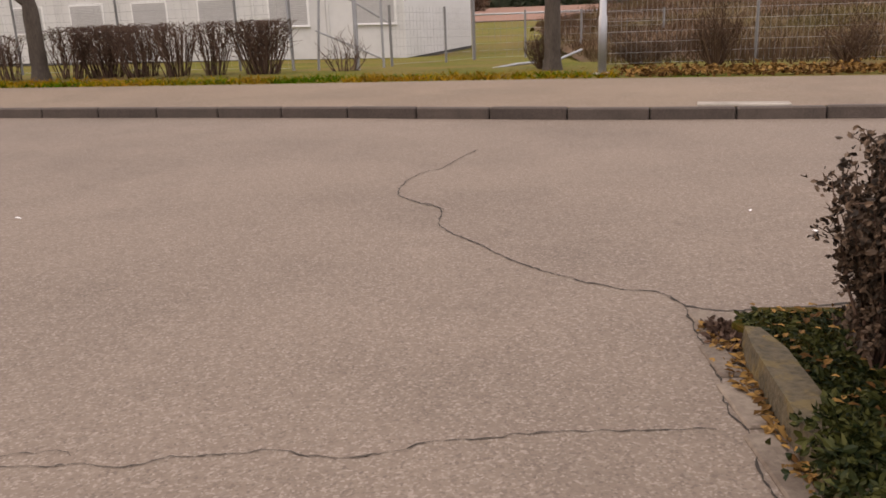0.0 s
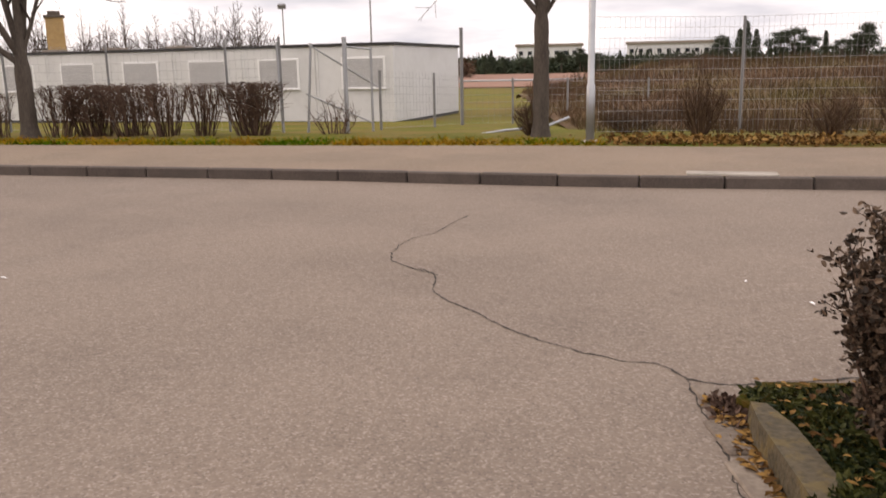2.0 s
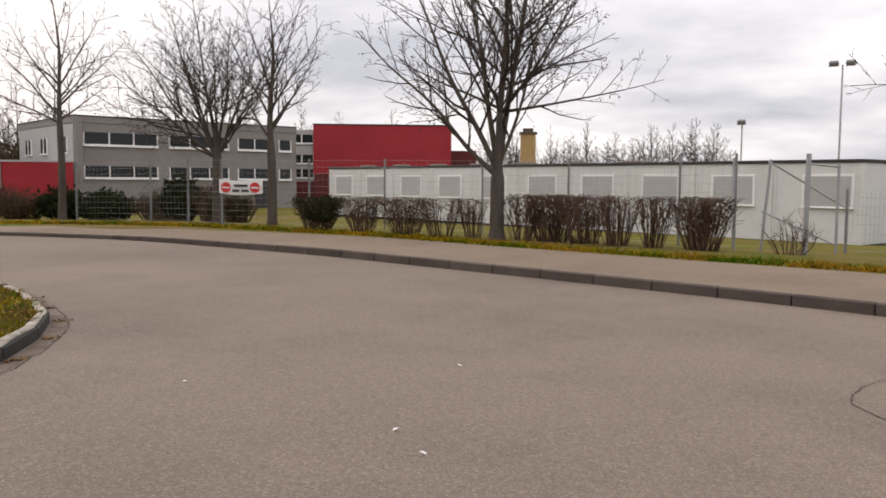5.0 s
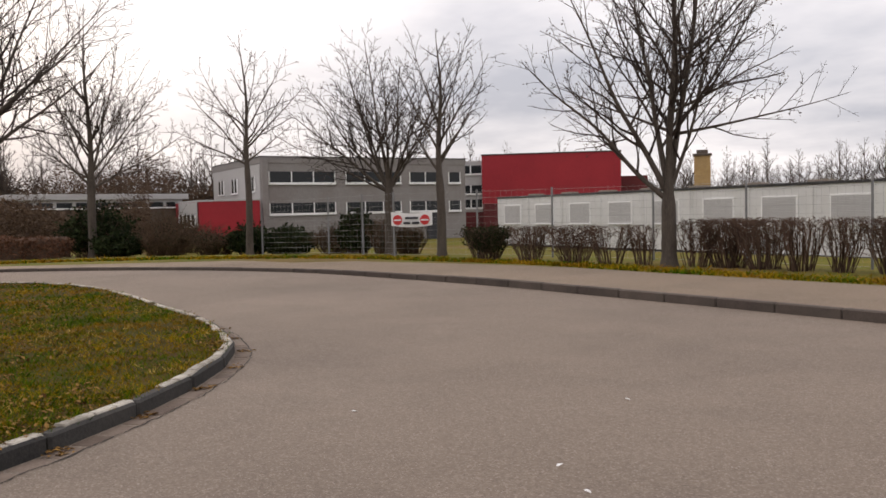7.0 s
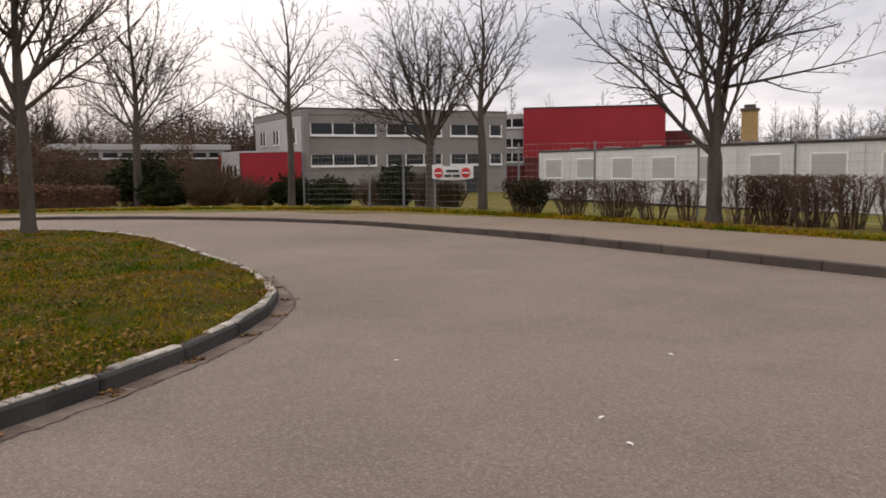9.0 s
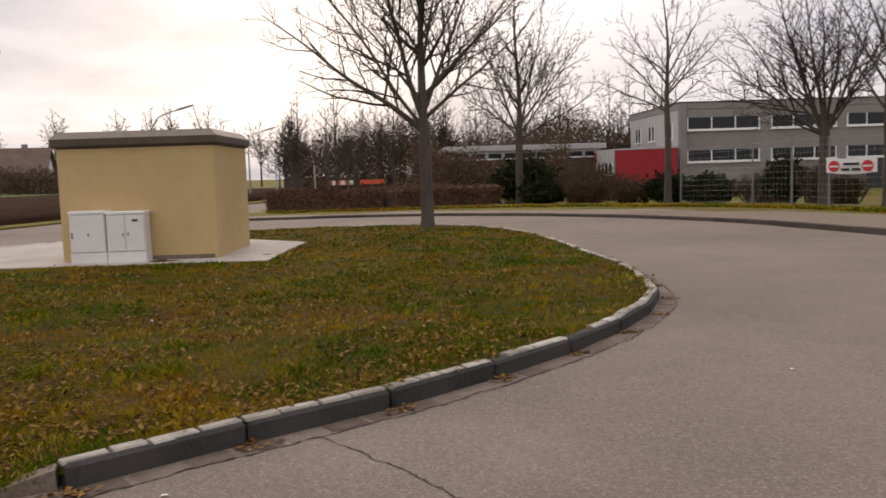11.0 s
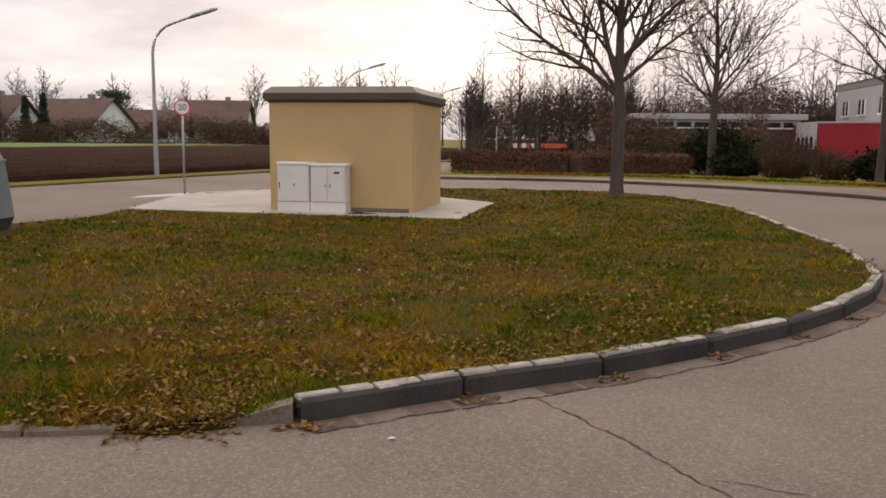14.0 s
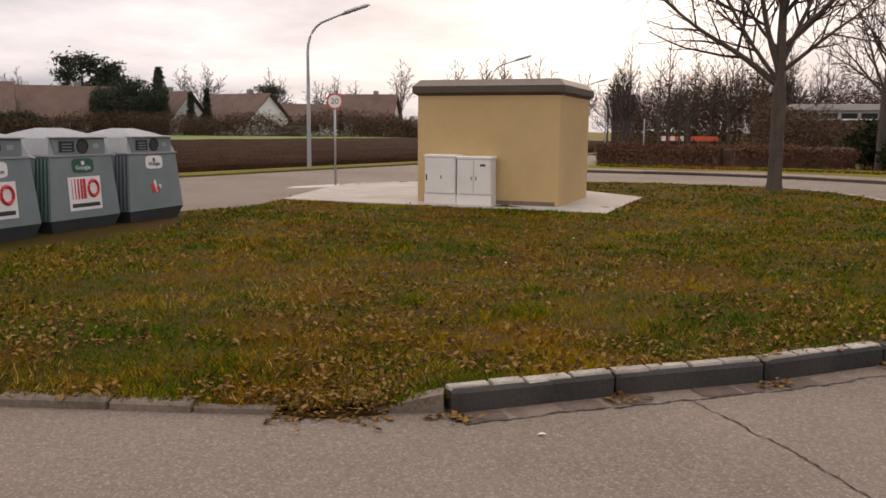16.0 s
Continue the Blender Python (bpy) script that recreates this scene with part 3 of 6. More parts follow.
crack([(-1.9, 2.38), (-1.52, 2.43), (-1.19, 2.44), (-0.9, 2.5), (-0.7, 2.52), (-0.56, 2.48), (-0.33, 2.49), (-0.18, 2.55), (0.11, 2.61), (0.48, 2.63), (0.86, 2.64)], 0.006)
crack([(-1.9, 2.42), (-1.66, 2.48), (-1.46, 2.52), (-1.40, 2.49)], 0.004)
crack([(-0.05, 8.5), (-0.17, 8.2), (-0.36, 7.64), (-0.59, 7.27), (-0.68, 6.6), (-0.47, 6.2), (-0.3, 6.01), (-0.28, 5.5), (-0.04, 5.1), (0.19, 4.68), (0.46, 4.36), (0.73, 4.14), (0.93, 4.06), (1.01, 3.86)], 0.011)
crack([(-0.47, 6.2), (-0.36, 6.16), (-0.28, 5.98)], 0.012)
crack([(1.01, 3.86), (1.2, 3.80), (1.55, 3.83), (2.0, 3.9)], 0.016)
crack([(1.01, 3.86), (0.965, 3.35), (0.94, 2.92), (0.93, 2.58), (0.905, 2.2)], 0.008)
crack([(-4.87, 0.97), (-4.4, 1.15), (-3.99, 1.3), (-3.66, 1.39), (-3.4, 1.5)], 0.011)
crack([(-3.64, 1.45), (-3.52, 1.66), (-3.38, 1.84), (-3.1, 2.0)], 0.007)
crack([tuple(p) for p in offset_line(FULL, -0.245)[:24]], 0.016)

# ---- planted corner by the road junction ----
corner = thing("corner_kerb", "mossy weathered kerbstone with yellow lichen at the planted corner", "kerb", kind="structure")
cb = Build()
cb.prism([(1.02, -12.0), (1.18, -12.0), (1.22, 2.5), (1.245, 3.1), (1.20, 3.34), (1.12, 3.36), (1.08, 3.15), (1.05, 2.5)], -0.1, 0.115,
         top=[(1.04, -12.0), (1.17, -12.0), (1.21, 2.5), (1.225, 3.08), (1.19, 3.30), (1.13, 3.32), (1.10, 3.12), (1.07, 2.5)])
part("kerbstone", cb, M_KERBMOSS, corner)
for x0, y0, x1, y1 in ((0.95, 1.75, 1.035, 2.10), (0.945, 2.12, 1.035, 2.60), (0.955, 2.63, 1.045, 3.0), (0.975, 3.05, 1.06, 3.38), (1.02, 3.5, 1.11, 3.78), (1.36, 3.72, 1.64, 3.80)):
    sb = Build()
    sb.box(pose((x0 + x1) / 2 - 0.005, (y0 + y1) / 2, -0.08, 0, 0, 3), x1 - x0 + 0.02, y1 - y0 - 0.012, 0.093, 0.008)
    part("gutter_stone", sb, M_FLAG, corner, "flat pale gutter stone")
sheet("planting_bed", [(1.17, -12.0), (8.0, -12.0), (8.0, 3.3), (1.30, 3.68), (1.13, 3.5), (1.2, 3.3), (1.23, 3.0)], 0.06, M_LAWN, "planted bed of dark soil with ground cover", "bed", 0.1)


def scatter_leaves(name, n, area, zf, size, mat, label, seed, flat=0.8, keep=lambda x, y: True):
    r = random.Random(seed)
    b = Build()
    while n > 0:
        x, y = area(r)
        n -= 1
        if keep(x, y):
            b.leaf((x, y, zf(x, y)), size * r.uniform(0.5, 1.3), r, flat)
    tagged(part(name, b, mat), label, "leaves", kind="stuff")


scatter_leaves("fallen_leaves", 330, lambda r: (r.gauss(1.055, 0.028), r.uniform(1.6, 3.6)), lambda x, y: 0.012, 0.05, M_LEAF, "brown fallen leaves in the gutter", 5)
scatter_leaves("ground_cover", 9000, lambda r: (r.uniform(1.18, 1.75), r.uniform(1.2, 3.6)), lambda x, y: 0.06 + 0.06 * abs(noise.noise(Vector((x * 5, y * 5, 0)))), 0.034, M_IVY, "low green ground cover plants", 6, 0.45)
scatter_leaves("fallen_leaves", 230, lambda r: (r.uniform(1.20, 1.7), r.uniform(1.2, 3.6)), lambda x, y: 0.105, 0.045, M_LEAF, "brown fallen leaves on the bed", 7)
scatter_leaves("ground_cover", 4200, lambda r: (r.gauss(1.19, 0.075), r.gauss(2.14, 0.15)), lambda x, y: 0.07 + 0.22 * abs(noise.noise(Vector((x * 9, y * 9, 0)))), 0.04, M_IVY, "green weeds growing over the kerb", 16, 0.3)
scatter_leaves("fallen_leaves", 520, lambda r: (r.gauss(-4.60, 0.10), r.uniform(-1.32, -0.70)), lambda x, y: max(lawn_h(x, y) + 0.006, 0.02) if x < -4.50 else 0.010, 0.04, M_LEAF, "brown leaves on the bare soil at the kerb", 17)
scatter_leaves("moss_tuft", 300, lambda r: (r.gauss(1.10, 0.035), r.gauss(3.5, 0.06)), lambda x, y: 0.01, 0.045, M_SHRUB, "yellowed moss and grass tuft in the joint", 8, 0.1)


# ---- plants ----
def bare_tree(seed, height, trunk_r, limbs, fine=0.006, gap=0.30, extra=8, lean=0.0, clear=2.2, seeds=0, leader=True, levels=3):
    """A bare tree facing -y: trunk with its leader, main limbs, then branches and twigs that leave them at even gaps.
    limbs: (height on the trunk, reach to the right, reach away, height of the tip, thickness, bow), bow > 0 climbing late."""
    r = random.Random(seed)
    trunk, crown, ends = Build(), Build(), []
    n = 14
    top = height if leader else clear + 0.5
    wob = [r.uniform(-1, 1) for _ in range(4)]

    def axis(z):
        f = max(z, 0) / height
        w = 0.10 if leader else 0.05
        return Vector((lean * f + w * f * (wob[0] * math.sin(5 * f) + wob[1] * math.sin(11 * f)), w * f * (wob[2] * math.sin(6 * f) + wob[3] * math.sin(10 * f)), z))

    def girth(z):
        f = max(z, 0) / height
        g = trunk_r * (1 - 0.16 * min(z, clear) / clear)
        return g if z <= clear else max(g * (1 - (z - clear) / (height - clear)) ** 0.9 * 0.82, fine)

    zs = [-0.15, 0.0, 0.18] + [0.18 + (top - 0.18) * (k / n) for k in range(1, n + 1)]
    trunk.tube([axis(z) for z in zs], [girth(z) * (1.45 if z < 0 else 1.28 if z == 0 else 1.06 if z < 0.2 else r.uniform(0.96, 1.05)) for z in zs], 12)

    def branch(p, d, length, rad, level):
        k = max(2, min(5, int(length / 0.28)))
        pts, rr, q = [p], [rad], p
        for i in range(k):
            d = (d + Vector((r.uniform(-.20, .20), r.uniform(-.20, .20), r.uniform(-.10, .20)))).normalized()
            q = q + d * (length / k)
            pts.append(q)
            rr.append(max(rad * (1 - 0.7 * (i + 1) / k), fine * 0.75))
        crown.tube(pts, rr, 4 if rad > 0.015 else 3)
        sprout(pts, rr, length, level)

    def sprout(pts, rr, length, level):
        if level >= levels:
            ends.append(pts[-1])
            return
        k = len(pts) - 1
        step = gap * (0.80, 0.62, 0.52)[min(level, 2)]
        count = int(length * 0.86 / step)
        turn = r.uniform(0, 6.283)
        for c in range(count):
            f = 0.16 + 0.82 * (c + r.uniform(0.2, 0.8)) / count
            i = min(int(f * k), k - 1)
            s = pts[i].lerp(pts[i + 1], f * k - i)
            t = (pts[i + 1] - pts[i]).normalized()
            a = t.cross(Vector((0, 0, 1)) if abs(t.z) < 0.95 else Vector((1, 0, 0))).normalized()
            b = t.cross(a)
            turn += 2.4 + r.uniform(-.5, .5)
            ang = radians(r.uniform(32, 58))
            d = t * math.cos(ang) + (a * math.cos(turn) + b * math.sin(turn)) * math.sin(ang)
            d.z += 0.12
            size = (0.34 * length * (1.12 - f) + 0.12 * length) * r.uniform(0.7, 1.25)
            if size > 0.10:
                branch(s, d.normalized(), size, max(min(rr[i] * 0.55, 0.05 * size + fine * 0.4), fine), level + 1)
        if level:
            ends.append(pts[-1])

    def limb(h0, rx, ry, h1, rad, bow):
        p0 = axis(h0)
        p1 = Vector((p0.x + rx, p0.y + ry, h1))
        L = (p1 - p0).length
        k = max(6, int(L / 0.35))
        wx = [r.uniform(-1, 1) for _ in range(6)]
        pts, rr = [], []
        for i in range(k + 1):
            f = i / k
            up = f + bow * f * (f - 1)
            w = 0.045 * L * f * (1.4 - f)
            pts.append(Vector((p0.x + rx * f + w * (wx[0] * math.sin(4 * f + wx[1]) + 0.5 * wx[2] * math.sin(11 * f)), p0.y + ry * f + w * (wx[3] * math.sin(5 * f + wx[4]) + 0.5 * wx[5] * math.sin(10 * f)), h0 + (h1 - h0) * up + w * 0.6 * wx[2] * math.sin(9 * f))))
            rr.append(max(rad * (1 - 0.88 * f ** 0.8), fine))
        trunk.tube(pts, rr, 8 if rad > 0.05 else 6)
        sprout(pts, rr, L, 0)

    for l in limbs:
        limb(*l)
    reach = max(abs(l[1]) for l in limbs) if limbs else height * 0.28
    for e in range(extra):
        f = (e + r.random()) / extra
        h0 = clear + 0.15 + (height * 0.88 - clear) * f
        a = e * 2.4 + r.uniform(-.4, .4)
        out = reach * (0.95 - 0.72 * f) * r.uniform(0.6, 1.0)
        limb(h0 if leader else clear + r.uniform(-.2, .4), out * math.cos(a), out * math.sin(a), min(h0 + out * r.uniform(0.75, 1.2) + 0.3, height * 1.02) if leader else height * r.uniform(0.7, 1.0), max(girth(h0 if leader else clear) * (0.5 if leader else 0.36), fine * 1.5), r.uniform(-.1, .35))
    if leader:
        sprout([axis(clear + (height - clear) * k / 8) for k in range(9)], [girth(clear + (height - clear) * k / 8) for k in range(9)], (height - clear) * 0.6, 0)
    sd = Build()
    for _ in range(seeds):
        e = r.choice(ends)
        sd.leaf(e + Vector((r.uniform(-.06, .06), r.uniform(-.06, .06), r.uniform(-.10, .03))), r.uniform(0.04, 0.085), r, 0, 0.5)
    return trunk, crown, (sd if seeds else None)


def place_tree(label, x, y, *args, group="street trees", z=None, **kw):
    t, c, s = bare_tree(*args, **kw)
    turn = math.degrees(math.atan2(-x, y))
    ob = thing("tree", label, "tree", pose(x, y, terrain(x, y) if z is None else z, 0, 0, turn), group)
    part("trunk", t, M_BARK, ob, smooth=True)
    part("crown", c, M_TWIG, ob)
    if s:
        part("seed_foliage", s, M_SEED, ob, "dry brown seed clusters")
    return ob


place_tree("bare deciduous tree on the lawn of the traffic island", -20.6, 6.85, 21, 9.6, 0.165, (
    (2.45, -3.9, 0.4, 5.5, 0.085, 0.10), (2.7, -1.6, -0.8, 8.2, 0.080, 0.05), (2.5, -2.9, -1.6, 7.0, 0.06, 0.10), (2.75, 2.6, -0.4, 4.9, 0.062, 0.05), (2.9, 1.7, 0.7, 7.4, 0.070, 0.15),
    (3.3, 3.1, 0.9, 6.6, 0.055, 0.1), (3.2, -2.3, 1.8, 6.6, 0.05, 0.1), (3.9, 0.9, -2.3, 7.8, 0.05, 0.1)), fine=0.0065, extra=6, clear=2.7, z=0.1)
place_tree("bare deciduous tree among evergreen bushes", -36.2, 16.6, 22, 10.6, 0.19, (
    (3.1, -2.6, 0.4, 6.2, 0.06, 0.15), (3.0, 4.0, -0.3, 5.4, 0.065, 0.10), (3.2, -1.7, -1.2, 8.2, 0.065, 0.1), (3.2, 2.6, 1.1, 7.0, 0.06, 0.1), (3.5, 1.3, -1.2, 9.0, 0.065, 0.05),
    (3.4, -3.3, -0.6, 5.6, 0.05, 0.1), (4.2, -1.8, 1.3, 8.6, 0.05, 0.1), (4.4, 2.2, -0.8, 8.0, 0.05, 0.1)), fine=0.010, gap=0.36, extra=8, clear=3.2)
place_tree("slender bare tree beside the footway", -27.3, 18.6, 23, 8.3, 0.135, (
    (3.4, -2.7, 0.3, 4.7, 0.05, -0.15), (3.5, 1.7, 0.2, 4.9, 0.045, 0.0), (3.7, -2.0, -0.8, 6.0, 0.045, 0.05), (4.0, 2.2, -0.6, 6.3, 0.045, 0.05), (4.4, -1.7, 0.6, 7.2, 0.04, 0.1), (4.7, 1.6, 0.5, 7.6, 0.04, 0.1)), fine=0.0085, gap=0.33, extra=5, clear=3.2)
place_tree("wide bare tree with many stems by the fence", -20.9, 19.9, 24, 7.0, 0.185, (
    (2.1, -3.3, 0.3, 4.9, 0.065, 0.05), (2.2, -2.6, -0.6, 5.6, 0.06, 0.05), (2.1, -1.5, 0.5, 6.9, 0.065, 0.15), (2.3, -0.7, -0.5, 7.2, 0.065, 0.1), (2.3, 0.5, 0.4, 6.6, 0.06, 0.1),
    (2.2, 1.4, -0.4, 5.9, 0.055, 0.15), (2.2, 1.9, 0.6, 5.2, 0.055, 0.2), (2.1, -3.9, 0.9, 4.2, 0.04, 0.0)), fine=0.0075, extra=3, clear=2.1, leader=False, seeds=260)
place_tree("tall narrow bare tree by the fence", -18.7, 20.1, 25, 7.3, 0.15, (
    (2.7, -1.4, 0.3, 5.0, 0.05, 0.1), (2.9, 1.5, 0.2, 5.6, 0.05, 0.1), (3.4, -1.5, -0.5, 6.3, 0.045, 0.1), (3.6, 1.7, 0.3, 6.5, 0.045, 0.1), (4.2, -0.9, 0.6, 7.2, 0.04, 0.1), (4.3, 1.1, -0.5, 7.3, 0.04, 0.1)), fine=0.0072, extra=4, clear=2.6, seeds=260)
place_tree("big many-stemmed bare tree in the hedge", -9.75, 18.4, 26, 9.2, 0.185, (
    (1.55, -3.5, 0.3, 5.1, 0.070, 0.05), (1.7, -2.3, -0.5, 6.6, 0.085, 0.08), (1.75, -0.9, 0.6, 7.8, 0.085, 0.0), (1.6, 0.45, -0.2, 8.9, 0.105, -0.1), (1.55, 1.05, 0.4, 8.3, 0.090, -0.25),
    (3.1, 3.9, 0.2, 3.9, 0.050, 0.35), (3.6, 2.7, -0.5, 4.9, 0.045, 0.0), (3.2, -2.9, 1.2, 4.6, 0.045, 0.0), (4.2, 2.3, 0.8, 6.6, 0.045, 0.05), (2.4, 0.4, 2.0, 7.2, 0.060, 0.1)), fine=0.0062, gap=0.40, extra=1, clear=1.6, leader=False, seeds=1500)
place_tree("bare tree with a forked crown by the fence", 1.32, 16.6, 27, 9.0, 0.16, (
    (2.25, -1.9, 0.2, 4.3, 0.065, 0.05), (2.35, -1.2, -0.6, 6.2, 0.075, 0.1), (2.35, 0.15, 0.3, 8.2, 0.080, 0.0), (2.2, 1.0, -0.2, 5.8, 0.080, 0.15), (2.9, 3.3, 0.2, 3.9, 0.045, -0.1), (3.0, -3.3, 0.4, 3.2, 0.035, 0.0),
    (2.5, 0.6, 1.8, 6.6, 0.06, 0.1), (2.5, -0.7, -1.6, 6.8, 0.05, 0.1), (3.5, 2.4, 0.5, 5.6, 0.045, 0.1)), fine=0.0055, extra=2, clear=2.2, leader=False, seeds=400)


def shrub(seed, w, d, h, stems=26, twigs=5, leaves=0, leaf=0.05, flat_top=True, base=0.25, thin=1.0):
    """Stems that fan out from the foot and branch; clipped level if flat_top."""
    r = random.Random(seed)
    tw, lv = Build(), Build()
    for _ in range(stems):
        a = r.uniform(0, 2 * math.pi)
        rad = math.sqrt(r.random())
        foot = Vector((math.cos(a) * rad * w * base, math.sin(a) * rad * d * base, -0.03))
        head = Vector((math.cos(a) * rad * w * 0.5, math.sin(a) * rad * d * 0.5, h * (r.uniform(0.86, 1.0) if flat_top else r.uniform(0.55, 1.0) * (1 - 0.45 * rad))))
        mid = foot.lerp(head, 0.5) + Vector((r.uniform(-.08, .08), r.uniform(-.08, .08), 0)) * w
        pts = [foot, mid, head]
        tw.tube(pts, [0.014 * thin, 0.010 * thin, 0.005 * thin], 3)
        for _ in range(twigs):
            f = r.uniform(0.3, 1)
            s = foot.lerp(mid, f * 2) if f < 0.5 else mid.lerp(head, f * 2 - 1)
            e = s + Vector((r.uniform(-.22, .22) * w, r.uniform(-.22, .22) * d, r.uniform(0.02, 0.30) * h))
            e.z = min(e.z, h * r.uniform(0.93, 1.02)) if flat_top else e.z
            e.x, e.y = max(-w * .52, min(w * .52, e.x)), max(-d * .52, min(d * .52, e.y))
            tw.tube([s, s.lerp(e, 0.5) + Vector((r.uniform(-.03, .03), r.uniform(-.03, .03), 0)), e], [0.006 * thin, 0.005 * thin, 0.003 * thin], 3)
            for _ in range(leaves):
                lv.leaf(s.lerp(e, r.random()) + Vector((r.gauss(0, .03), r.gauss(0, .03), r.gauss(0, .03))), leaf * r.uniform(.6, 1.3), r)
    return tw, lv


def place_shrub(name, label, x, y, mat_t, mat_l, *args, z=None, turn=0, group="", **kw):
    tw, lv = shrub(*args, **kw)
    ob = thing(name, label, "shrub", pose(x, y, terrain(x, y) if z is None else z, 0, 0, turn), group)
    part("branchwork", tw, mat_t, ob)
    if lv.f:
        part("foliage", lv, mat_l, ob)
    return ob


# clipped bare hedge along the fence: plants of differing width and density
for i, (x, y, w, st) in enumerate(((-14.2, 18.9, 0.95, 60), (-12.7, 18.8, 1.0, 60), (-11.6, 18.8, 1.0, 34), (-10.6, 18.75, 1.0, 34), (-9.2, 18.7, 1.2, 40), (-8.4, 18.65, 1.0, 90), (-7.5, 18.55, 1.0, 60), (-6.7, 18.45, 0.95, 46), (-5.85, 18.4, 1.0, 40), (-4.75, 18.25, 1.15, 90))):
    place_shrub("hedge_shrub", "clipped bare brown hedge shrub behind the footway", x, y, M_SHRUB, M_SHRUB, 40 + i, w * 1.55, 0.85, 1.14 if i > 3 else 1.0, round(st * 0.9), 10, base=0.24, group="clipped hedge", turn=i * 37)
place_shrub("shrub", "thin bare leafless shrub by the gate", -3.0, 18.4, M_SHRUB, M_SHRUB, 55, 1.1, 0.8, 0.95, 18, 5, flat_top=False)
place_shrub("evergreen_bush", "low dense dark green clipped bush", -15.9, 19.0, M_SHRUB, M_EVERGREEN, 56, 1.7, 1.1, 0.95, 90, 8, 5, 0.07)
for i, (x, y, w, h) in enumerate(((4.4, 16.6, 1.0, 1.5), (3.2, 17.4, 1.6, 0.8), (6.6, 15.9, 1.3, 1.0), (7.8, 15.9, 1.0, 1.6), (9.8, 15.2, 1.8, 1.3), (12.0, 14.8, 1.8, 1.4), (1.2, 16.9, 0.8, 0.9))):
    place_shrub("shrub", "bare brown shrub in front of the mesh fence", x, y, M_BROWNBUSH, M_BROWNBUSH, 60 + i, w, 0.9, h, 45, 8, flat_top=False, base=0.12)


# ---- transformer station on its slab ----
SU, SN = Vector((0.317, 0.9484)), Vector((0.9484, -0.317))       # along its front, out of its front
SF = Vector((-16.38, -1.34))
sheet("slab", [(-16.62, -4.0), (-14.45, 1.95), (-18.0, 3.25), (-21.6, 1.2), (-22.75, -1.6), (-21.6, -3.35), (-19.6, -3.75)], 0.125, M_SLAB, "pale concrete slab round the transformer station", "slab", 0.2)


def spt(u, n, z=0.0):
    p = SF + SU * u + SN * n
    return (p.x, p.y, z)


S_ROT = math.degrees(math.atan2(SU.y, SU.x))
station = thing("transformer_station", "small yellow rendered transformer station with a flat brown roof", "building", pose(*spt(1.37, -1.3, 0.1), 0, 0, S_ROT))
b = Build()
b.box(Matrix(), 2.74, 2.6, 2.02, 0.015)
part("wall", b, M_RENDER, station)
b = Build()
b.prism([(-1.36, -1.29), (1.36, -1.29), (1.36, 1.29), (-1.36, 1.29)], 2.0, 2.06, top=[(-1.45, -1.38), (1.45, -1.38), (1.45, 1.38), (-1.45, 1.38)])
b.prism([(-1.45, -1.38), (1.45, -1.38), (1.45, 1.38), (-1.45, 1.38)], 2.06, 2.18)
part("roof", b, M_ROOFB, station, "dark brown fascia")
b = Build()
b.prism([(-1.45, -1.38), (1.45, -1.38), (1.45, 1.38), (-1.45, 1.38)], 2.181, 2.30, top=[(-1.33, -1.26), (1.33, -1.26), (1.33, 1.26), (-1.33, 1.26)])
part("roof_bevel", b, M_ROOFT, station, "sloping weathered roof rim")
b = Build()
b.box(pose(0.2, -1.306, 0.0), 2.2, 0.012, 0.10)
part("plinth_stain", b, M_FLAG, station, "bare plaster along the foot")


def cabinet(u, w, h, split):
    c = thing("distribution_cabinet", "pale grey street cabinet in front of the yellow station", "cabinet", pose(*spt(u, 0.19, 0.125), 0, 0, S_ROT), "street cabinets")
    b = Build()
    b.box(pose(0, 0, 0), w, 0.32, 0.19, 0.006)
    part("plinth", b, M_CABINET, c)
    b = Build()
    b.box(pose(0, 0, 0.195), w - 0.01, 0.31, h - 0.24, 0.008)
    part("body", b, M_CABINET, c)
    b = Build()
    b.box(pose(0, 0, h - 0.045), w + 0.02, 0.35, 0.05, 0.015)
    part("lid", b, M_CABINET, c)
    for k in range(split):
        dw = (w - 0.03) / split
        x = -w / 2 + 0.015 + dw * (k + 0.5)
        b = Build()
        b.box(pose(x, -0.163, 0.205), dw - 0.012, 0.016, h - 0.265, 0.004)
        d = part("door", b, M_CABINET, c)
        b = Build()
        b.box(pose(x + (dw * 0.36 if k == 0 else -dw * 0.36) * (1 if split == 2 else 0.1), -0.175, h * 0.52), 0.014, 0.016, 0.06, 0.003)
        part("handle", b, M_DARK, d, "black handle")
    if split == 2:
        b = Build()
        b.box(pose(w * 0.26, -0.174, h * 0.80), 0.10, 0.006, 0.04)
        part("label", b, M_INK, c, "small dark label")
    else:
        b = Build()
        b.box(pose(-w * 0.42, -0.174, h * 0.48), 0.02, 0.014, 0.11)
        part("hinge", b, M_DARK, c)
    return c


cabinet(0.59, 0.62, 0.90, 1)
cabinet(1.245, 0.665, 0.88, 2)


# ---- bottle banks ----
BD = Vector((0.952, -0.305))     # along the row, towards its near end


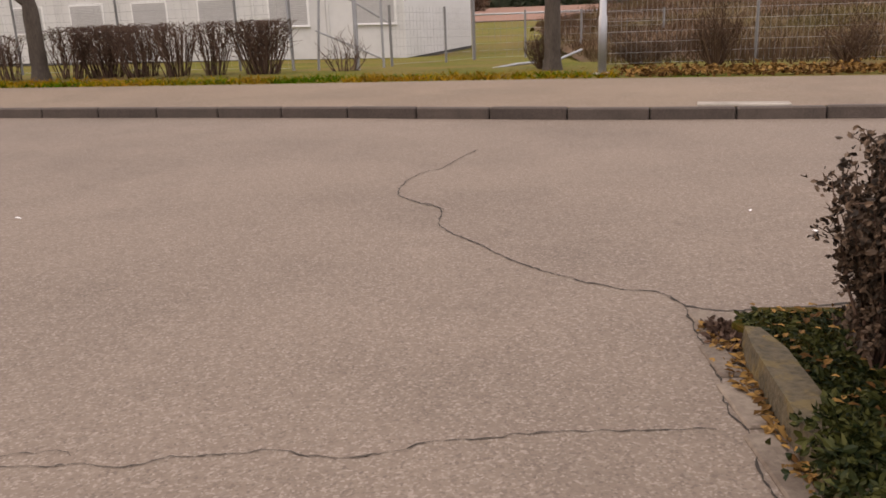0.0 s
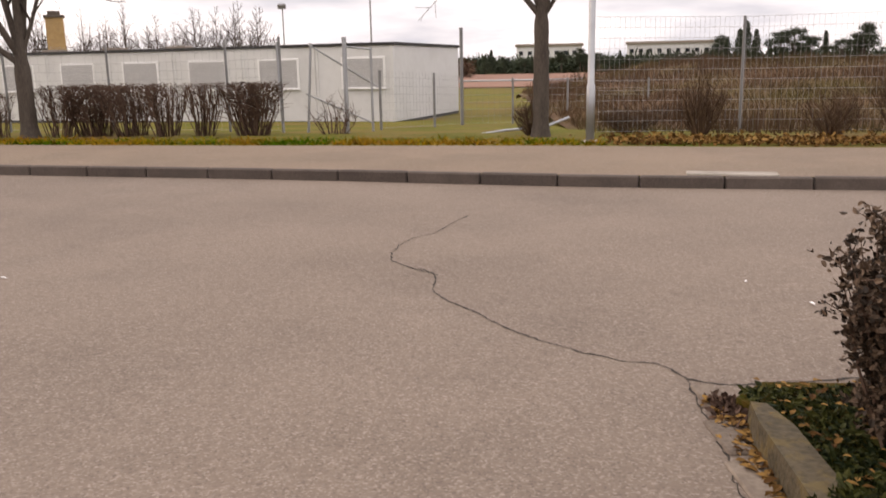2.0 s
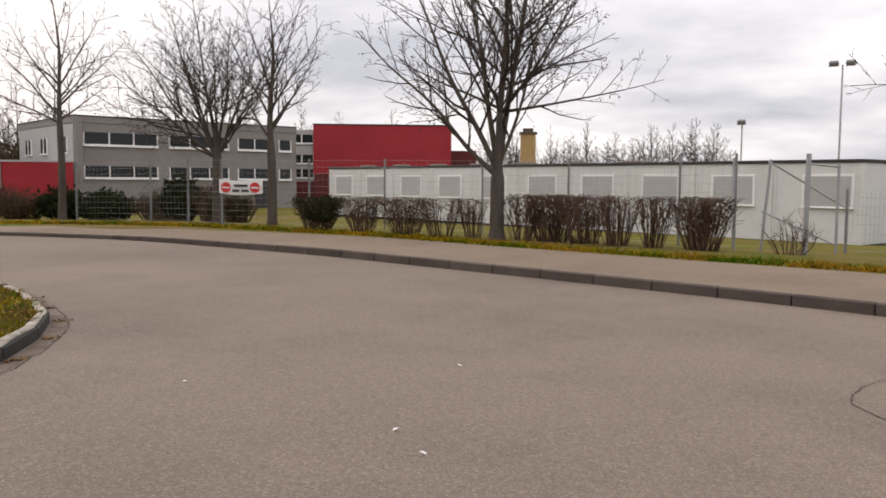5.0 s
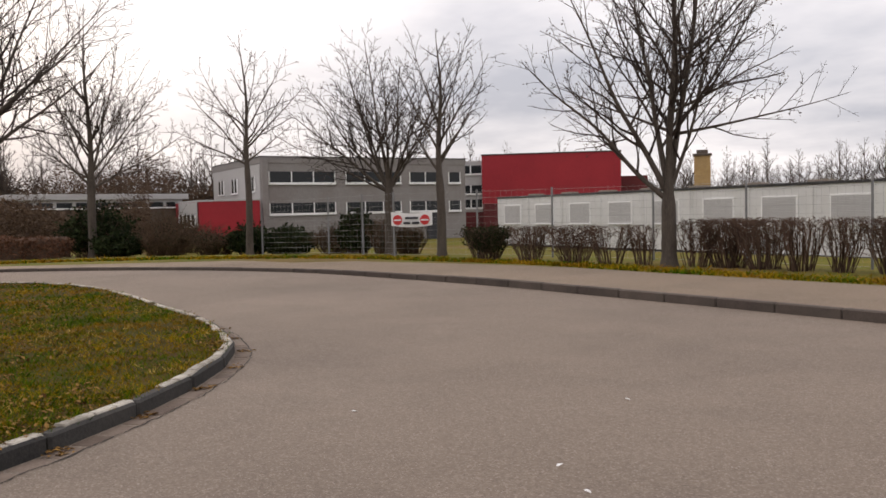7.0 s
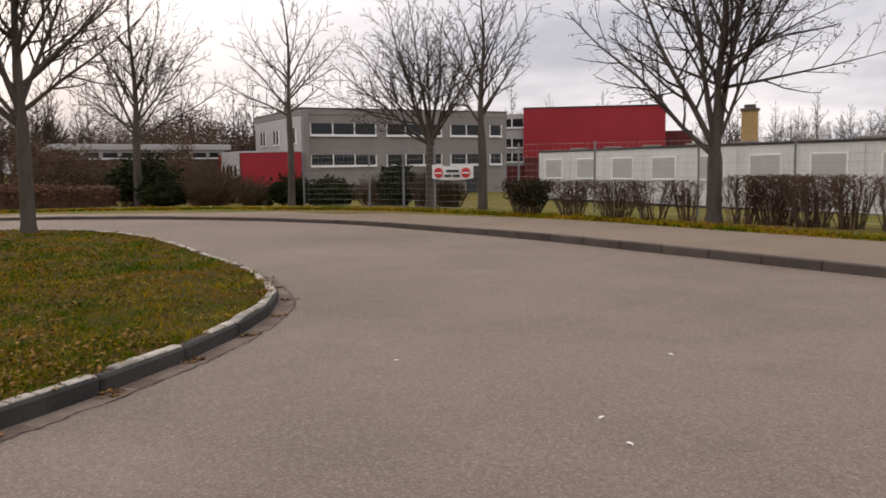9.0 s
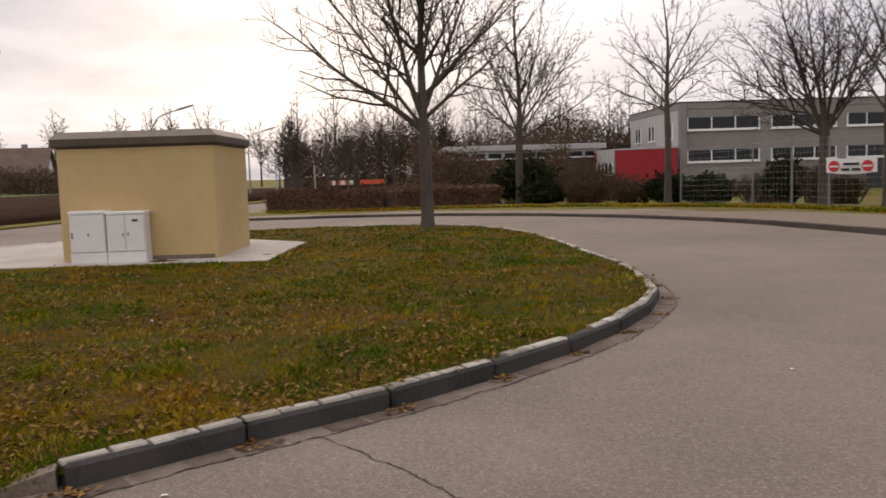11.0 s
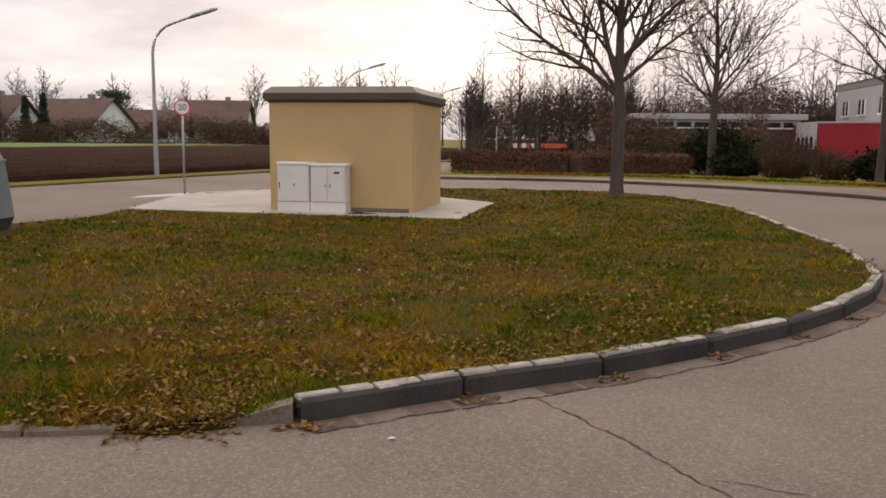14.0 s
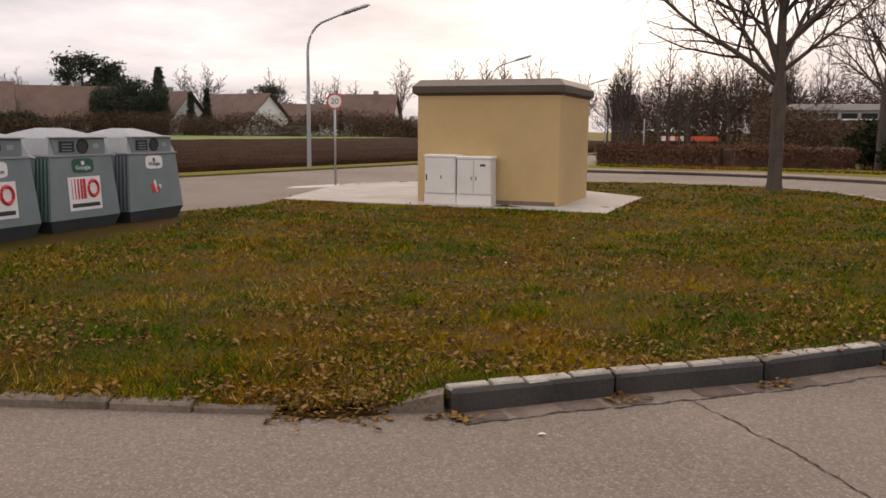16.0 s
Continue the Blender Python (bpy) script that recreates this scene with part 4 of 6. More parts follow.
def text_part(name, body, m, size, mat, parent, label=""):
    cu = bpy.data.curves.new(name, "FONT")
    cu.body, cu.size, cu.extrude, cu.align_x, cu.align_y = body, size, 0.001, "CENTER", "CENTER"
    tmp = bpy.data.objects.new(name, cu)
    me = bpy.data.meshes.new_from_object(tmp)
    bpy.data.objects.remove(tmp)
    me.materials.clear()
    me.materials.append(mat)
    ob = new(name, me)
    ob.parent = parent
    ob.matrix_local = m
    return tagged(ob, label)


def bottle_bank(m, label, sign, poster):
    c = thing("bottle_bank", label, "bottle bank", m, "bottle banks")
    b = Build()
    q = lambda w, d: [(-w, -d), (w, -d), (w, d), (-w, d)]
    b.prism(q(0.63, 0.57), 0.27, 1.06, top=q(0.55, 0.52))
    part("body", b, M_BANK, c)
    b = Build()
    b.prism(q(0.54, 0.50), 0.056, 0.268, top=q(0.63, 0.57))
    part("skirt", b, M_BANKDK, c, "dark tapering skirt")
    b = Build()
    b.box(pose(0, -0.47, 0), 1.10, 0.10, 0.055, 0.01)
    part("skid", b, M_GALV, c)
    b = Build()
    b.box(pose(0, 0.47, 0), 1.10, 0.10, 0.055, 0.01)
    part("skid", b, M_GALV, c)
    for sx in (-1, 1):
        for k in range(4):
            b = Build()
            b.tube([(sx * 0.632, -0.52 + 0.065 * k, 0.28), (sx * 0.553, -0.475 + 0.06 * k, 1.05)], [0.015, 0.013], 5, True)
            part("rib", b, M_GREEN if sign[1] else M_BANKDK, c, "raised corner rib")
    b = Build()
    b.prism(q(0.565, 0.535), 1.062, 1.085, top=q(0.565, 0.535))
    b.prism(q(0.56, 0.50), 1.085, 1.29, top=q(0.47, 0.44))
    for k in range(5):
        f0, f1 = k / 5, (k + 1) / 5
        w0, w1 = (1 - 0.75 * f ** 1.3 for f in (f0, f1))
        b.prism(q(0.47 * w0, 0.44 * w0), 1.29 + 0.13 * f0, 1.29 + 0.13 * f1, top=q(0.47 * w1, 0.44 * w1))
    part("lid", b, M_BANKLID, c, "pale domed lid")
    b = Build()
    b.box(pose(0, -0.46, 1.088), 0.90, 0.12, 0.205, 0.012)
    head = part("inlet_panel", b, M_BANK, c, "grey inlet panel")
    b = Build()
    b.box(pose(0, -0.47, 1.293), 0.94, 0.16, 0.02, 0.006)
    part("ledge", b, M_BANKLID, head, "pale ledge over the inlet")
    b = Build()
    ring = [Vector((0.095 * math.cos(a) + 0.02, -0.524, 1.19 + 0.085 * math.sin(a))) for a in [2 * math.pi * k / 18 for k in range(19)]]
    b.tube(ring, [0.012] * 19, 6)
    part("inlet", b, M_DARK, head, "round rubber inlet rim")
    b = Build()
    b.v += [Vector((0.02 + 0.09 * math.cos(2 * math.pi * k / 18), -0.525, 1.19 + 0.08 * math.sin(2 * math.pi * k / 18))) for k in range(18)]
    b.f.append(tuple(range(18)))
    part("inlet_hole", b, M_INK, head)
    b = Build()
    b.box(pose(-0.26, -0.522, 1.115), 0.26, 0.01, 0.14)
    vent = part("vent_plate", b, M_DARK, head, "dark slotted vent plate")
    for k in range(3):
        b = Build()
        b.box(pose(-0.26, -0.529, 1.135 + k * 0.038), 0.17, 0.008, 0.014)
        part("vent_slot", b, M_BANK, vent)
    b = Build()
    b.box(pose(0.26, -0.523, 1.165), 0.10, 0.006, 0.055)
    part("plate_label", b, M_BANKLID, head, "small pale label")
    for s in (-1, 1):
        b = Build()
        b.tube([(s * 0.56, -0.30, 1.04), (s * 0.58, -0.2, 1.09), (s * 0.58, 0.2, 1.09), (s * 0.56, 0.30, 1.04)], [0.015] * 4, 6, True)
        part("rail", b, M_GALV, c)
    tilt = -math.degrees(math.atan2(0.05, 0.79))
    face = lambda x, z, out=0.004: pose(x, -0.57 + 0.05 * (z - 0.27) / 0.79 - out, z, 90 - tilt + 2 * tilt, 0, 0)
    b = Build()
    n = 20
    b.v += [face(0, 0.94) @ Vector((0.20 * math.copysign(abs(math.cos(2 * math.pi * k / n)) ** 0.5, math.cos(2 * math.pi * k / n)), 0.095 * math.copysign(abs(math.sin(2 * math.pi * k / n)) ** 0.5, math.sin(2 * math.pi * k / n)), 0)) for k in range(n)]
    b.f.append(tuple(range(n)))
    plate = part("sign", b, M_GREEN if sign[1] else M_LABELW, c, "oval glass-colour label")
    text_part("lettering", sign[0], face(0, 0.915, 0.008), 0.075, M_LABELW if sign[1] else M_INK, plate)
    b = Build()
    b.box(face(0, 0.975, 0.0095) @ pose(0, 0, -0.004), 0.05, 0.05, 0.003)
    part("emblem", b, M_LABELW if sign[1] else M_INK, plate)
    if poster:
        b = Build()
        b.box(face(0.0, 0.585, 0.004) @ pose(0, 0, -0.004), 0.58, 0.43, 0.006)
        po = part("poster", b, M_LABELW, c, "white poster with red shapes")
        for k in range(5):
            b = Build()
            b.box(face(-0.23 + k * 0.055, 0.645, 0.009) @ pose(0, 0, -0.004), 0.008 + 0.010 * k, 0.26, 0.004)
            part("stripe", b, M_LABELR, po)
        b = Build()
        b.tube([face(0.15 + 0.09 * math.cos(a), 0.645 + 0.10 * math.sin(a), 0.011).translation for a in [2 * math.pi * k / 20 for k in range(21)]], [0.024] * 21, 4)
        part("ring", b, M_LABELR, po)
        b = Build()
        b.box(face(0.0, 0.435, 0.009) @ pose(0, 0, -0.004), 0.50, 0.05, 0.004)
        part("caption_bar", b, M_INK, po)
    else:
        for x, z, w, h in ((-0.06, 0.57, 0.07, 0.14), (0.0, 0.60, 0.05, 0.17), (0.05, 0.55, 0.06, 0.09), (0.10, 0.59, 0.04, 0.06)):
            b = Build()
            b.box(face(x, z, 0.005) @ pose(0, 0, -0.004) @ pose(0, 0, 0, 0, 0, 20), w, h, 0.003)
            part("torn_sticker", b, M_LABELR if w > 0.05 else M_LABELW, c, "torn red and white sticker")
    return c


BANK_ROT = math.degrees(math.atan2(BD.y, BD.x))
bank_at = Vector((-11.56, -5.98))      # the bank with the green sign
bank_back = Vector((-0.305, -0.952))
WORDS = (("Weißglas", False), ("Grünglas", True), ("Braunglas", False), ("Weißglas", False))
for i in range(4):
    p = bank_at + BD * (1.42 * (i - 1))
    bottle_bank(pose(p.x, p.y, 0.006, 0, 0, BANK_ROT + 180 + (2 if i == 0 else 0)) @ Matrix.Diagonal((1, 1, 1.03, 1)), "grey bottle bank with a torn sticker" if i == 0 else "grey bottle bank with a white and red poster", WORDS[i], i > 0)
for i in range(2):
    p = bank_at + BD * (1.42 * (i - 1) - 0.2) + bank_back * 1.75
    bottle_bank(pose(p.x, p.y, 0.006, 0, 0, BANK_ROT), "grey bottle bank standing behind the front row", WORDS[i], False)
sheet("bank_pad", [(-8.2, -5.75), (-12.3, -4.45), (-14.2, -4.9), (-15.4, -8.6), (-7.4, -9.9)], 0.006, M_SOIL, "dark trodden ground under the bottle banks", "ground", 0.1)

# ---- street lamp, sign, arrow in the west ----
def street_lamp(x, y, turn, label):
    ob = thing("street_lamp", label, "street lamp", pose(x, y, 0, 0, 0, turn), "street lamps along the road")
    b = Build()
    arc = [(0.22 * (1 - math.cos(a)) * 4.2, 4.25 + 1.05 * math.sin(a)) for a in [math.pi / 2 * k / 7 for k in range(8)]]
    b.tube([(0, 0, 0), (0, 0, 1.2), (0, 0, 3.2)] + [(u, 0, z) for u, z in arc[:7]] + [(1.45, 0, 5.50)], [0.085, 0.075, 0.06] + [0.05, 0.048, 0.046, 0.044, 0.042, 0.04, 0.04] + [0.035], 10)
    part("pole", b, M_GALV, ob, smooth=True)
    b = Build()
    b.tube([(1.38, 0, 5.47), (1.55, 0, 5.54), (2.3, 0, 5.73), (2.45, 0, 5.76)], [0.04, 0.075, 0.065, 0.03], 8, True)
    part("lamp_head", b, M_GALV, ob)
    return ob


street_lamp(-31.2, -6.3, 72.5, "tall grey curved street lamp at the field's edge")
street_lamp(-51.3, 0.7, 72.5, "grey curved street lamp farther along the side road")
street_lamp(-73.6, 8.6, 72.5, "grey curved street lamp far along the side road")

sign = thing("speed_sign", "round white speed limit sign with a red ring", "road sign", pose(-22.6, -3.93, 0.0, 0, 0, -81))
b = Build()
b.tube([(0, 0, 0), (0, 0, 2.42)], [0.03, 0.03], 10, True)
part("post", b, M_GALV, sign, smooth=True)


def disc(r, y, z, n=32):
    b = Build()
    b.v += [Vector((r * math.cos(2 * math.pi * k / n), y, z + r * math.sin(2 * math.pi * k / n))) for k in range(n)]
    b.v += [p + Vector((0, 0.004, 0)) for p in b.v[:n]]
    b.f += [tuple(range(n)), tuple(reversed(range(n, 2 * n)))] + [(k, n + k, n + (k + 1) % n, (k + 1) % n) for k in range(n)]
    return b


part("plate", disc(0.205, 0.036, 2.19), M_LABELR, sign, "red ring")
plate_f = part("face", disc(0.170, 0.042, 2.19), M_LABELW, sign, "white face")
text_part("number", "20", Matrix.Translation((0, 0.05, 2.19)) @ pose(0, 0, 0, 90, 0, 180), 0.21, M_INK, plate_f)

b = Build()
b.quad((-21.2, -4.95, 0.004), (-21.9, -4.9, 0.004), (-23.1, -3.9, 0.004), (-21.9, -3.75, 0.004))
tagged(part("road_marking", b, M_PAINT), "worn white painted marking on the asphalt", "marking", kind="structure")
b = Build()
b.quad((-26.5, -1.9, 0.004), (-27.2, -2.0, 0.004), (-30.6, 0.0, 0.004), (-29.8, 0.3, 0.004))
tagged(part("road_marking", b, M_PAINT), "worn white painted marking at the bend", "marking", kind="structure")


# ---- container classrooms ----
CX, CN = Vector((0.955, -0.297)), Vector((-0.297, -0.955))
C0 = Vector((-32.1, 39.4))
CL, CW, CB, CT = 30.75, 7.3, -0.40, 2.27


def cpt(u, n, z):
    p = C0 + CX * u + CN * n
    return (p.x, p.y, z)


C_ROT = math.degrees(math.atan2(CX.y, CX.x))
row = thing("container_building", "long white container classroom block with closed grey shutters", "building", pose(*cpt(0, 0, 0), 0, 0, C_ROT))
NMOD = 10
mw = CL / NMOD
for k in range(NMOD):
    b = Build()
    b.box(pose(mw * (k + 0.5), CW / 2, CB), mw - 0.025, CW, CT - CB, 0.02)
    mod = part("module", b, M_CONT, row)
    for x in (mw * k + 0.06, mw * (k + 1) - 0.06):
        b = Build()
        b.box(pose(x, -0.012, CB), 0.10, 0.03, CT - CB - 0.02, 0.005)
        part("corner_post", b, M_CONT, mod)
    wx = mw * (k + 0.5) + (0.35 if k == NMOD - 1 else 0)
    b = Build()
    b.box(pose(wx, -0.01, 0.83 - 0.06), 1.72, 0.05, 1.12, 0.01)
    fr = part("window_frame", b, M_WHITE, mod)
    for s in range(16):
        b = Build()
        b.box(pose(wx, -0.032, 0.83 + s * 0.062), 1.56, 0.022, 0.056, 0.006)
        part("shutter_slat", b, M_SHUTTER, fr)
    b = Build()
    b.box(pose(wx, -0.05, 0.76), 1.74, 0.10, 0.03, 0.006)
    part("sill", b, M_WHITE, fr)
b = Build()
b.box(pose(CL / 2, CW / 2, CT), CL + 0.10, CW + 0.10, 0.10, 0.02)
part("roof_edge", b, M_CONTB, row, "dark flat roof edge")
b = Build()
b.box(pose(CL / 2, CW / 2, -0.62), CL - 0.05, CW - 0.05, 0.22)
part("base", b, M_CONTB, row, "dark timber base")
for k in range(7):
    b = Build()
    b.box(pose(mw * (k + 0.95), 0.7, CT + 0.10), 0.9, 0.5, 0.10, 0.02)
    part("roof_vent", b, M_ROOFT, row)

# ---- school ----
GD, GN = Vector((0.300, 0.954)), Vector((0.954, -0.300))
G0 = Vector((-49.67, 34.83))
GL, GB, GT = 16.67, -0.55, 5.7


def gm(u, n, z):
    p = G0 + GD * u + GN * n
    return pose(p.x, p.y, z, 0, 0, math.degrees(math.atan2(GD.y, GD.x)))


school = thing("school_building", "two-storey grey concrete school with ribbon windows and a flat roof", "building", gm(0, 0, 0))
wall = Build()
wall.box(pose(GL / 2, 6.5, GB), GL, 13.0, GT - GB - 0.42)
wall_ob = part("wall", wall, M_ROUGHCAST, school)
b = Build()
b.box(pose(GL / 2, 6.5, GT - 0.42), GL + 0.08, 13.08, 0.42, 0.02)
part("parapet", b, M_ROUGHCAST, school, "grey parapet band")
b = Build()
b.box(pose(0.22, -0.12, GB), 0.44, 0.3, GT - GB - 0.1, 0.02)
part("pillar", b, M_ROUGHCAST, school)
b = Build()
b.box(pose(GL / 2, 6.5, GT + 0.001), GL + 0.16, 13.16, 0.07, 0.01)
part("roof_rim", b, M_CONTB, school, "dark sheet-metal roof rim")
b = Build()
b.box(pose(-0.02, 6.4, GB), 0.06, 12.5, GT - GB - 0.5)
part("side_wall", b, M_PALEWALL, school, "pale concrete side wall")


def strip_window(parent, u0, u1, z0, z1, panes, face=0.0, side=False):
    """A recessed ribbon window: dark panes, white frame and a pale sill."""
    w = (u1 - u0) / panes
    rot = pose(0, 0, 0, 0, 0, -90) if side else Matrix()
    b = Build()
    b.box(rot @ pose((u0 + u1) / 2, face - 0.01, z0), u1 - u0, 0.06, z1 - z0)
    win = part("window", b, M_DARK, parent)
    for k in range(panes):
        b = Build()
        b.box(rot @ pose(u0 + w * (k + 0.5), face - 0.05, z0 + 0.03), w - 0.09, 0.03, z1 - z0 - 0.06)
        part("pane", b, M_GLASS, win)
    for k in range(panes + 1):
        b = Build()
        b.box(rot @ pose(u0 + w * k, face - 0.06, z0), 0.07, 0.06, z1 - z0)
        part("mullion", b, M_WHITE, win, "white mullion")
    b = Build()
    b.box(rot @ pose((u0 + u1) / 2, face - 0.07, z0 - 0.14), u1 - u0 + 0.1, 0.16, 0.16, 0.01)
    part("window_sill", b, M_WHITE, win, "white window sill")


GU = lambda x: (x - 540) / 357 * GL
for x0, x1, n in ((552, 658, 3), (677, 773, 3), (790, 848, 2), (864, 886, 1)):
    strip_window(school, GU(x0), GU(x1), 3.88, 4.68, n)
    strip_window(school, GU(x0), GU(x1), 1.70, 2.45, n)
b = Build()
b.box(pose(GU(832), -0.02, GB), 1.15, 0.08, 2.15, 0.01)
d = part("door", b, M_INK, school, "dark entrance door")
# windows of the pale side wall, which faces left of the front
for u in (2.0, 6.4, 10.2):
    b = Build()
    b.box(pose(-0.06, u, 3.35), 0.05, 1.5, 1.05)
    w = part("window", b, M_GLASS, school)
    b = Build()
    b.box(pose(-0.09, u, 3.25), 0.12, 1.6, 0.10)
    b.box(pose(-0.09, u - 0.75, 3.35), 0.08, 0.12, 1.05)
    b.box(pose(-0.09, u + 0.05, 3.35), 0.08, 0.10, 1.05)
    part("window_frame", b, M_WHITE, w)

annex = thing("red_annex", "low red clad annex beside the grey school", "building")
A = [(-47.7, 33.3), (-51.4, 30.9), (-57.6, 32.7), (-54.0, 37.0)]
b = Build()
b.prism([A[1], A[0], A[3], A[2]], -0.6, 2.62)
part("wall", b, M_RED, annex)
b = Build()
b.prism([(-51.42, 30.85), (-47.62, 33.3), (-54.0, 37.1), (-57.7, 32.7)], 2.621, 2.74)
part("roof_rim", b, M_PALEWALL, annex, "pale roof rim")
m = along((-51.44, 30.86, 0), (-57.64, 32.66))
b = Build()
b.box(m @ pose(2.6, 0.03, 0.9), 5.0, 0.06, 1.7)
part("panel", b, M_PALEWALL, annex, "pale wall panel with a window")
b = Build()
b.box(m @ pose(2.6, 0.07, 1.0), 4.4, 0.06, 0.75)
w = part("window", b, M_GLASS, annex)
b = Build()
b.box(m @ pose(2.6, 0.10, 0.88), 4.5, 0.14, 0.13)
for k in range(5):
    b.box(m @ pose(0.42 + 1.09 * k, 0.10, 1.0), 0.14, 0.08, 0.75)
part("window_frame", b, M_WHITE, w)

hall = thing("red_hall", "tall dark red clad hall behind the containers", "building")
h0, h1 = Vector((-47.9, 56.6)), Vector((-38.1, 63.4))
m = along((*h0, 0), h1)
HL = (h1 - h0).length
b = Build()
b.box(m @ pose(HL / 2, 6, 2.2), HL, 12, 4.2, 0.02)
part("cladding", b, M_RED, hall)
b = Build()
b.box(m @ pose(HL / 2, 6, -0.6), HL - 0.1, 11.9, 2.8)
part("lower_wall", b, M_REDDARK, hall, "dark red lower wall")
b = Build()
b.box(m @ pose(HL / 2, 6, 6.4), HL + 0.1, 12.1, 0.10, 0.01)
part("roof_rim", b, M_CONTB, hall)
b = Build()
b.box(m @ pose(HL + 1.3, 8, -0.6), 2.4, 10, 5.0)
part("rear_wing", b, M_REDDARK, hall, "dark brown rear wing")
wing = thing("link_wing", "pale window-fronted wing between school and red hall", "building")
m2 = along((-52.5, 55.0, 0), (-47.6, 57.6))
b = Build()
b.box(m2 @ pose(2.2, 2.5, -0.6), 5.6, 5, 6.6)
part("wall", b, M_PALEWALL, wing)
for z in (1.9, 3.15, 4.9):
    b = Build()
    b.box(m2 @ pose(2.6, -0.03, z), 4.4, 0.06, 0.7)
    w = part("window", b, M_GLASS, wing)
    b = Build()
    b.box(m2 @ pose(2.6, -0.06, z - 0.14), 4.5, 0.14, 0.14)
    for k in range(5):
        b.box(m2 @ pose(0.5 + k * 1.05, -0.06, z), 0.1, 0.08, 0.7)
    part("window_frame", b, M_WHITE, w)
b = Build()
b.box(m2 @ pose(2.6, -0.04, -0.6), 4.8, 0.08, 2.1)
part("lower_wall", b, M_REDDARK, wing, "dark red ground floor")

low_b = thing("pavilion", "long low flat-roofed pavilion with a window strip", "building")
m3 = along((-57.6, 33.4, 0), (-60.2, 20.3))
PL = 11.8
b = Build()
b.box(m3 @ pose(PL / 2, -4, -0.6), PL, 8, 3.35)
part("wall", b, M_ROOFB, low_b)
b = Build()
b.box(m3 @ pose(PL / 2, -4, 2.97), PL + 0.5, 8.6, 0.40, 0.02)
part("roof", b, M_PALEWALL, low_b, "pale roof fascia")
b = Build()
b.box(m3 @ pose(PL / 2, 0.02, 2.30), PL - 0.3, 0.1, 0.66)
part("window_band", b, M_PALEWALL, low_b)
for k in range(9):
    b = Build()
    b.box(m3 @ pose(0.85 + k * 1.26, 0.08, 2.41), 1.02, 0.04, 0.36)
    w = part("window", b, M_GLASS, low_b)
    b = Build()
    b.box(m3 @ pose(0.85 + k * 1.26, 0.10, 2.30), 1.16, 0.10, 0.10)
    part("window_sill", b, M_WHITE, w)

chim = thing("chimney", "square yellow brick chimney with a dark cap", "chimney", pose(-28.6, 59.0, -0.5, 0, 0, 25))
b = Build()
b.box(Matrix(), 1.15, 1.15, 5.75, 0.02)
part("stack", b, M_YBRICK, chim)
b = Build()
b.box(pose(0, 0, 5.751), 1.35, 1.35, 0.16, 0.03)
b.box(pose(0, 0, 5.91), 0.8, 0.8, 0.28, 0.03)
part("cap", b, M_ROOFB, chim, "dark cap")


# ---- fences, poles, banner ----
def fence_run(pts, height, label, wires=True, gap=0.10, mat=None):
    f = thing("fence", label, "fence")
    for p in pts:
        b = Build()
        z = terrain(*p)
        b.tube([(p[0], p[1], z - 0.05), (p[0], p[1], z + height + 0.06)], [0.032, 0.032], 8, True)
        part("post", b, M_POST, f)
    for p, q in zip(pts, pts[1:]):
        if not wires:
            break
        b = Build()
        a, c = Vector((*p, terrain(*p) + 0.05)), Vector((*q, terrain(*q) + 0.05))
        L = (c - a).length
        for k in range(int(height / 0.2) + 1):
            up = Vector((0, 0, k * 0.2))
            b.tube([a + up, c + up], [0.0035] * 2, 3)
        for k in range(int(L / gap)):
            s = a.lerp(c, (k + 0.5) * gap / L)
            b.tube([s, s + Vector((0, 0, height))], [0.0022] * 2, 3)
        part("mesh_panel", b, mat or M_WIRE, f)
    return f


fence_run([(-27.9, 19.6), (-24.3, 20.0), (-22.3, 19.9), (-20.3, 19.5), (-17.6, 20.6), (-14.9, 20.9), (-11.6, 21.0), (-8.95, 20.9), (-5.75, 20.0), (-4.3, 19.2)], 2.05, "grey mesh fence with steel posts behind the hedge", gap=0.2)
fence_run([(2.33, 16.9), (5.36, 17.3), (9.0, 16.4), (12.8, 15.6), (17.0, 14.8), (24.0, 13.2)], 2.2, "grey double-rod mesh fence in front of the meadow", gap=0.1)
gate = thing("gate", "open galvanised site gate with sloping braces beside the containers", "gate")
for pts, rad in ((((-4.3, 19.2, 0.0), (-4.35, 19.2, 2.1)), 0.035), (((-3.7, 19.0, 0.0), (-3.55, 19.0, 2.05)), 0.03), (((-2.75, 18.6, 0.0), (-2.75, 18.6, 2.15)), 0.05), (((-2.3, 19.6, -0.1), (-2.3, 19.6, 1.95)), 0.03), (((-3.6, 19.0, 2.02), (-2.2, 20.0, 1.05)), 0.02), (((-3.7, 19.0, 0.95), (-2.3, 19.6, 0.25)), 0.02), (((-2.75, 18.6, 1.95), (-2.3, 19.6, 1.9)), 0.02)):
    b = Build()
    b.tube(pts, [rad, rad], 8, True)
    part("bar", b, M_GALV, gate)
rail = fence_run([(-2.2, 20.4), (-1.0, 22.5), (-0.3, 24.4)], 1.35, "low mesh railing beside the white container wall", gap=0.15)
b = Build()
z = terrain(-0.3, 24.6)
b.tube([(-0.3, 24.6, z), (-0.3, 24.6, 2.55)], [0.05, 0.05], 8, True)
tagged(part("steel_post", b, M_POST), "tall grey steel post at the container corner", "post")
fence_run([(-0.3, 24.6), (1.2, 25.5), (2.9, 26.2), (5.5, 27.0)], 1.3, "low mesh fence on the grass behind the tree", gap=0.2)
b = Build()
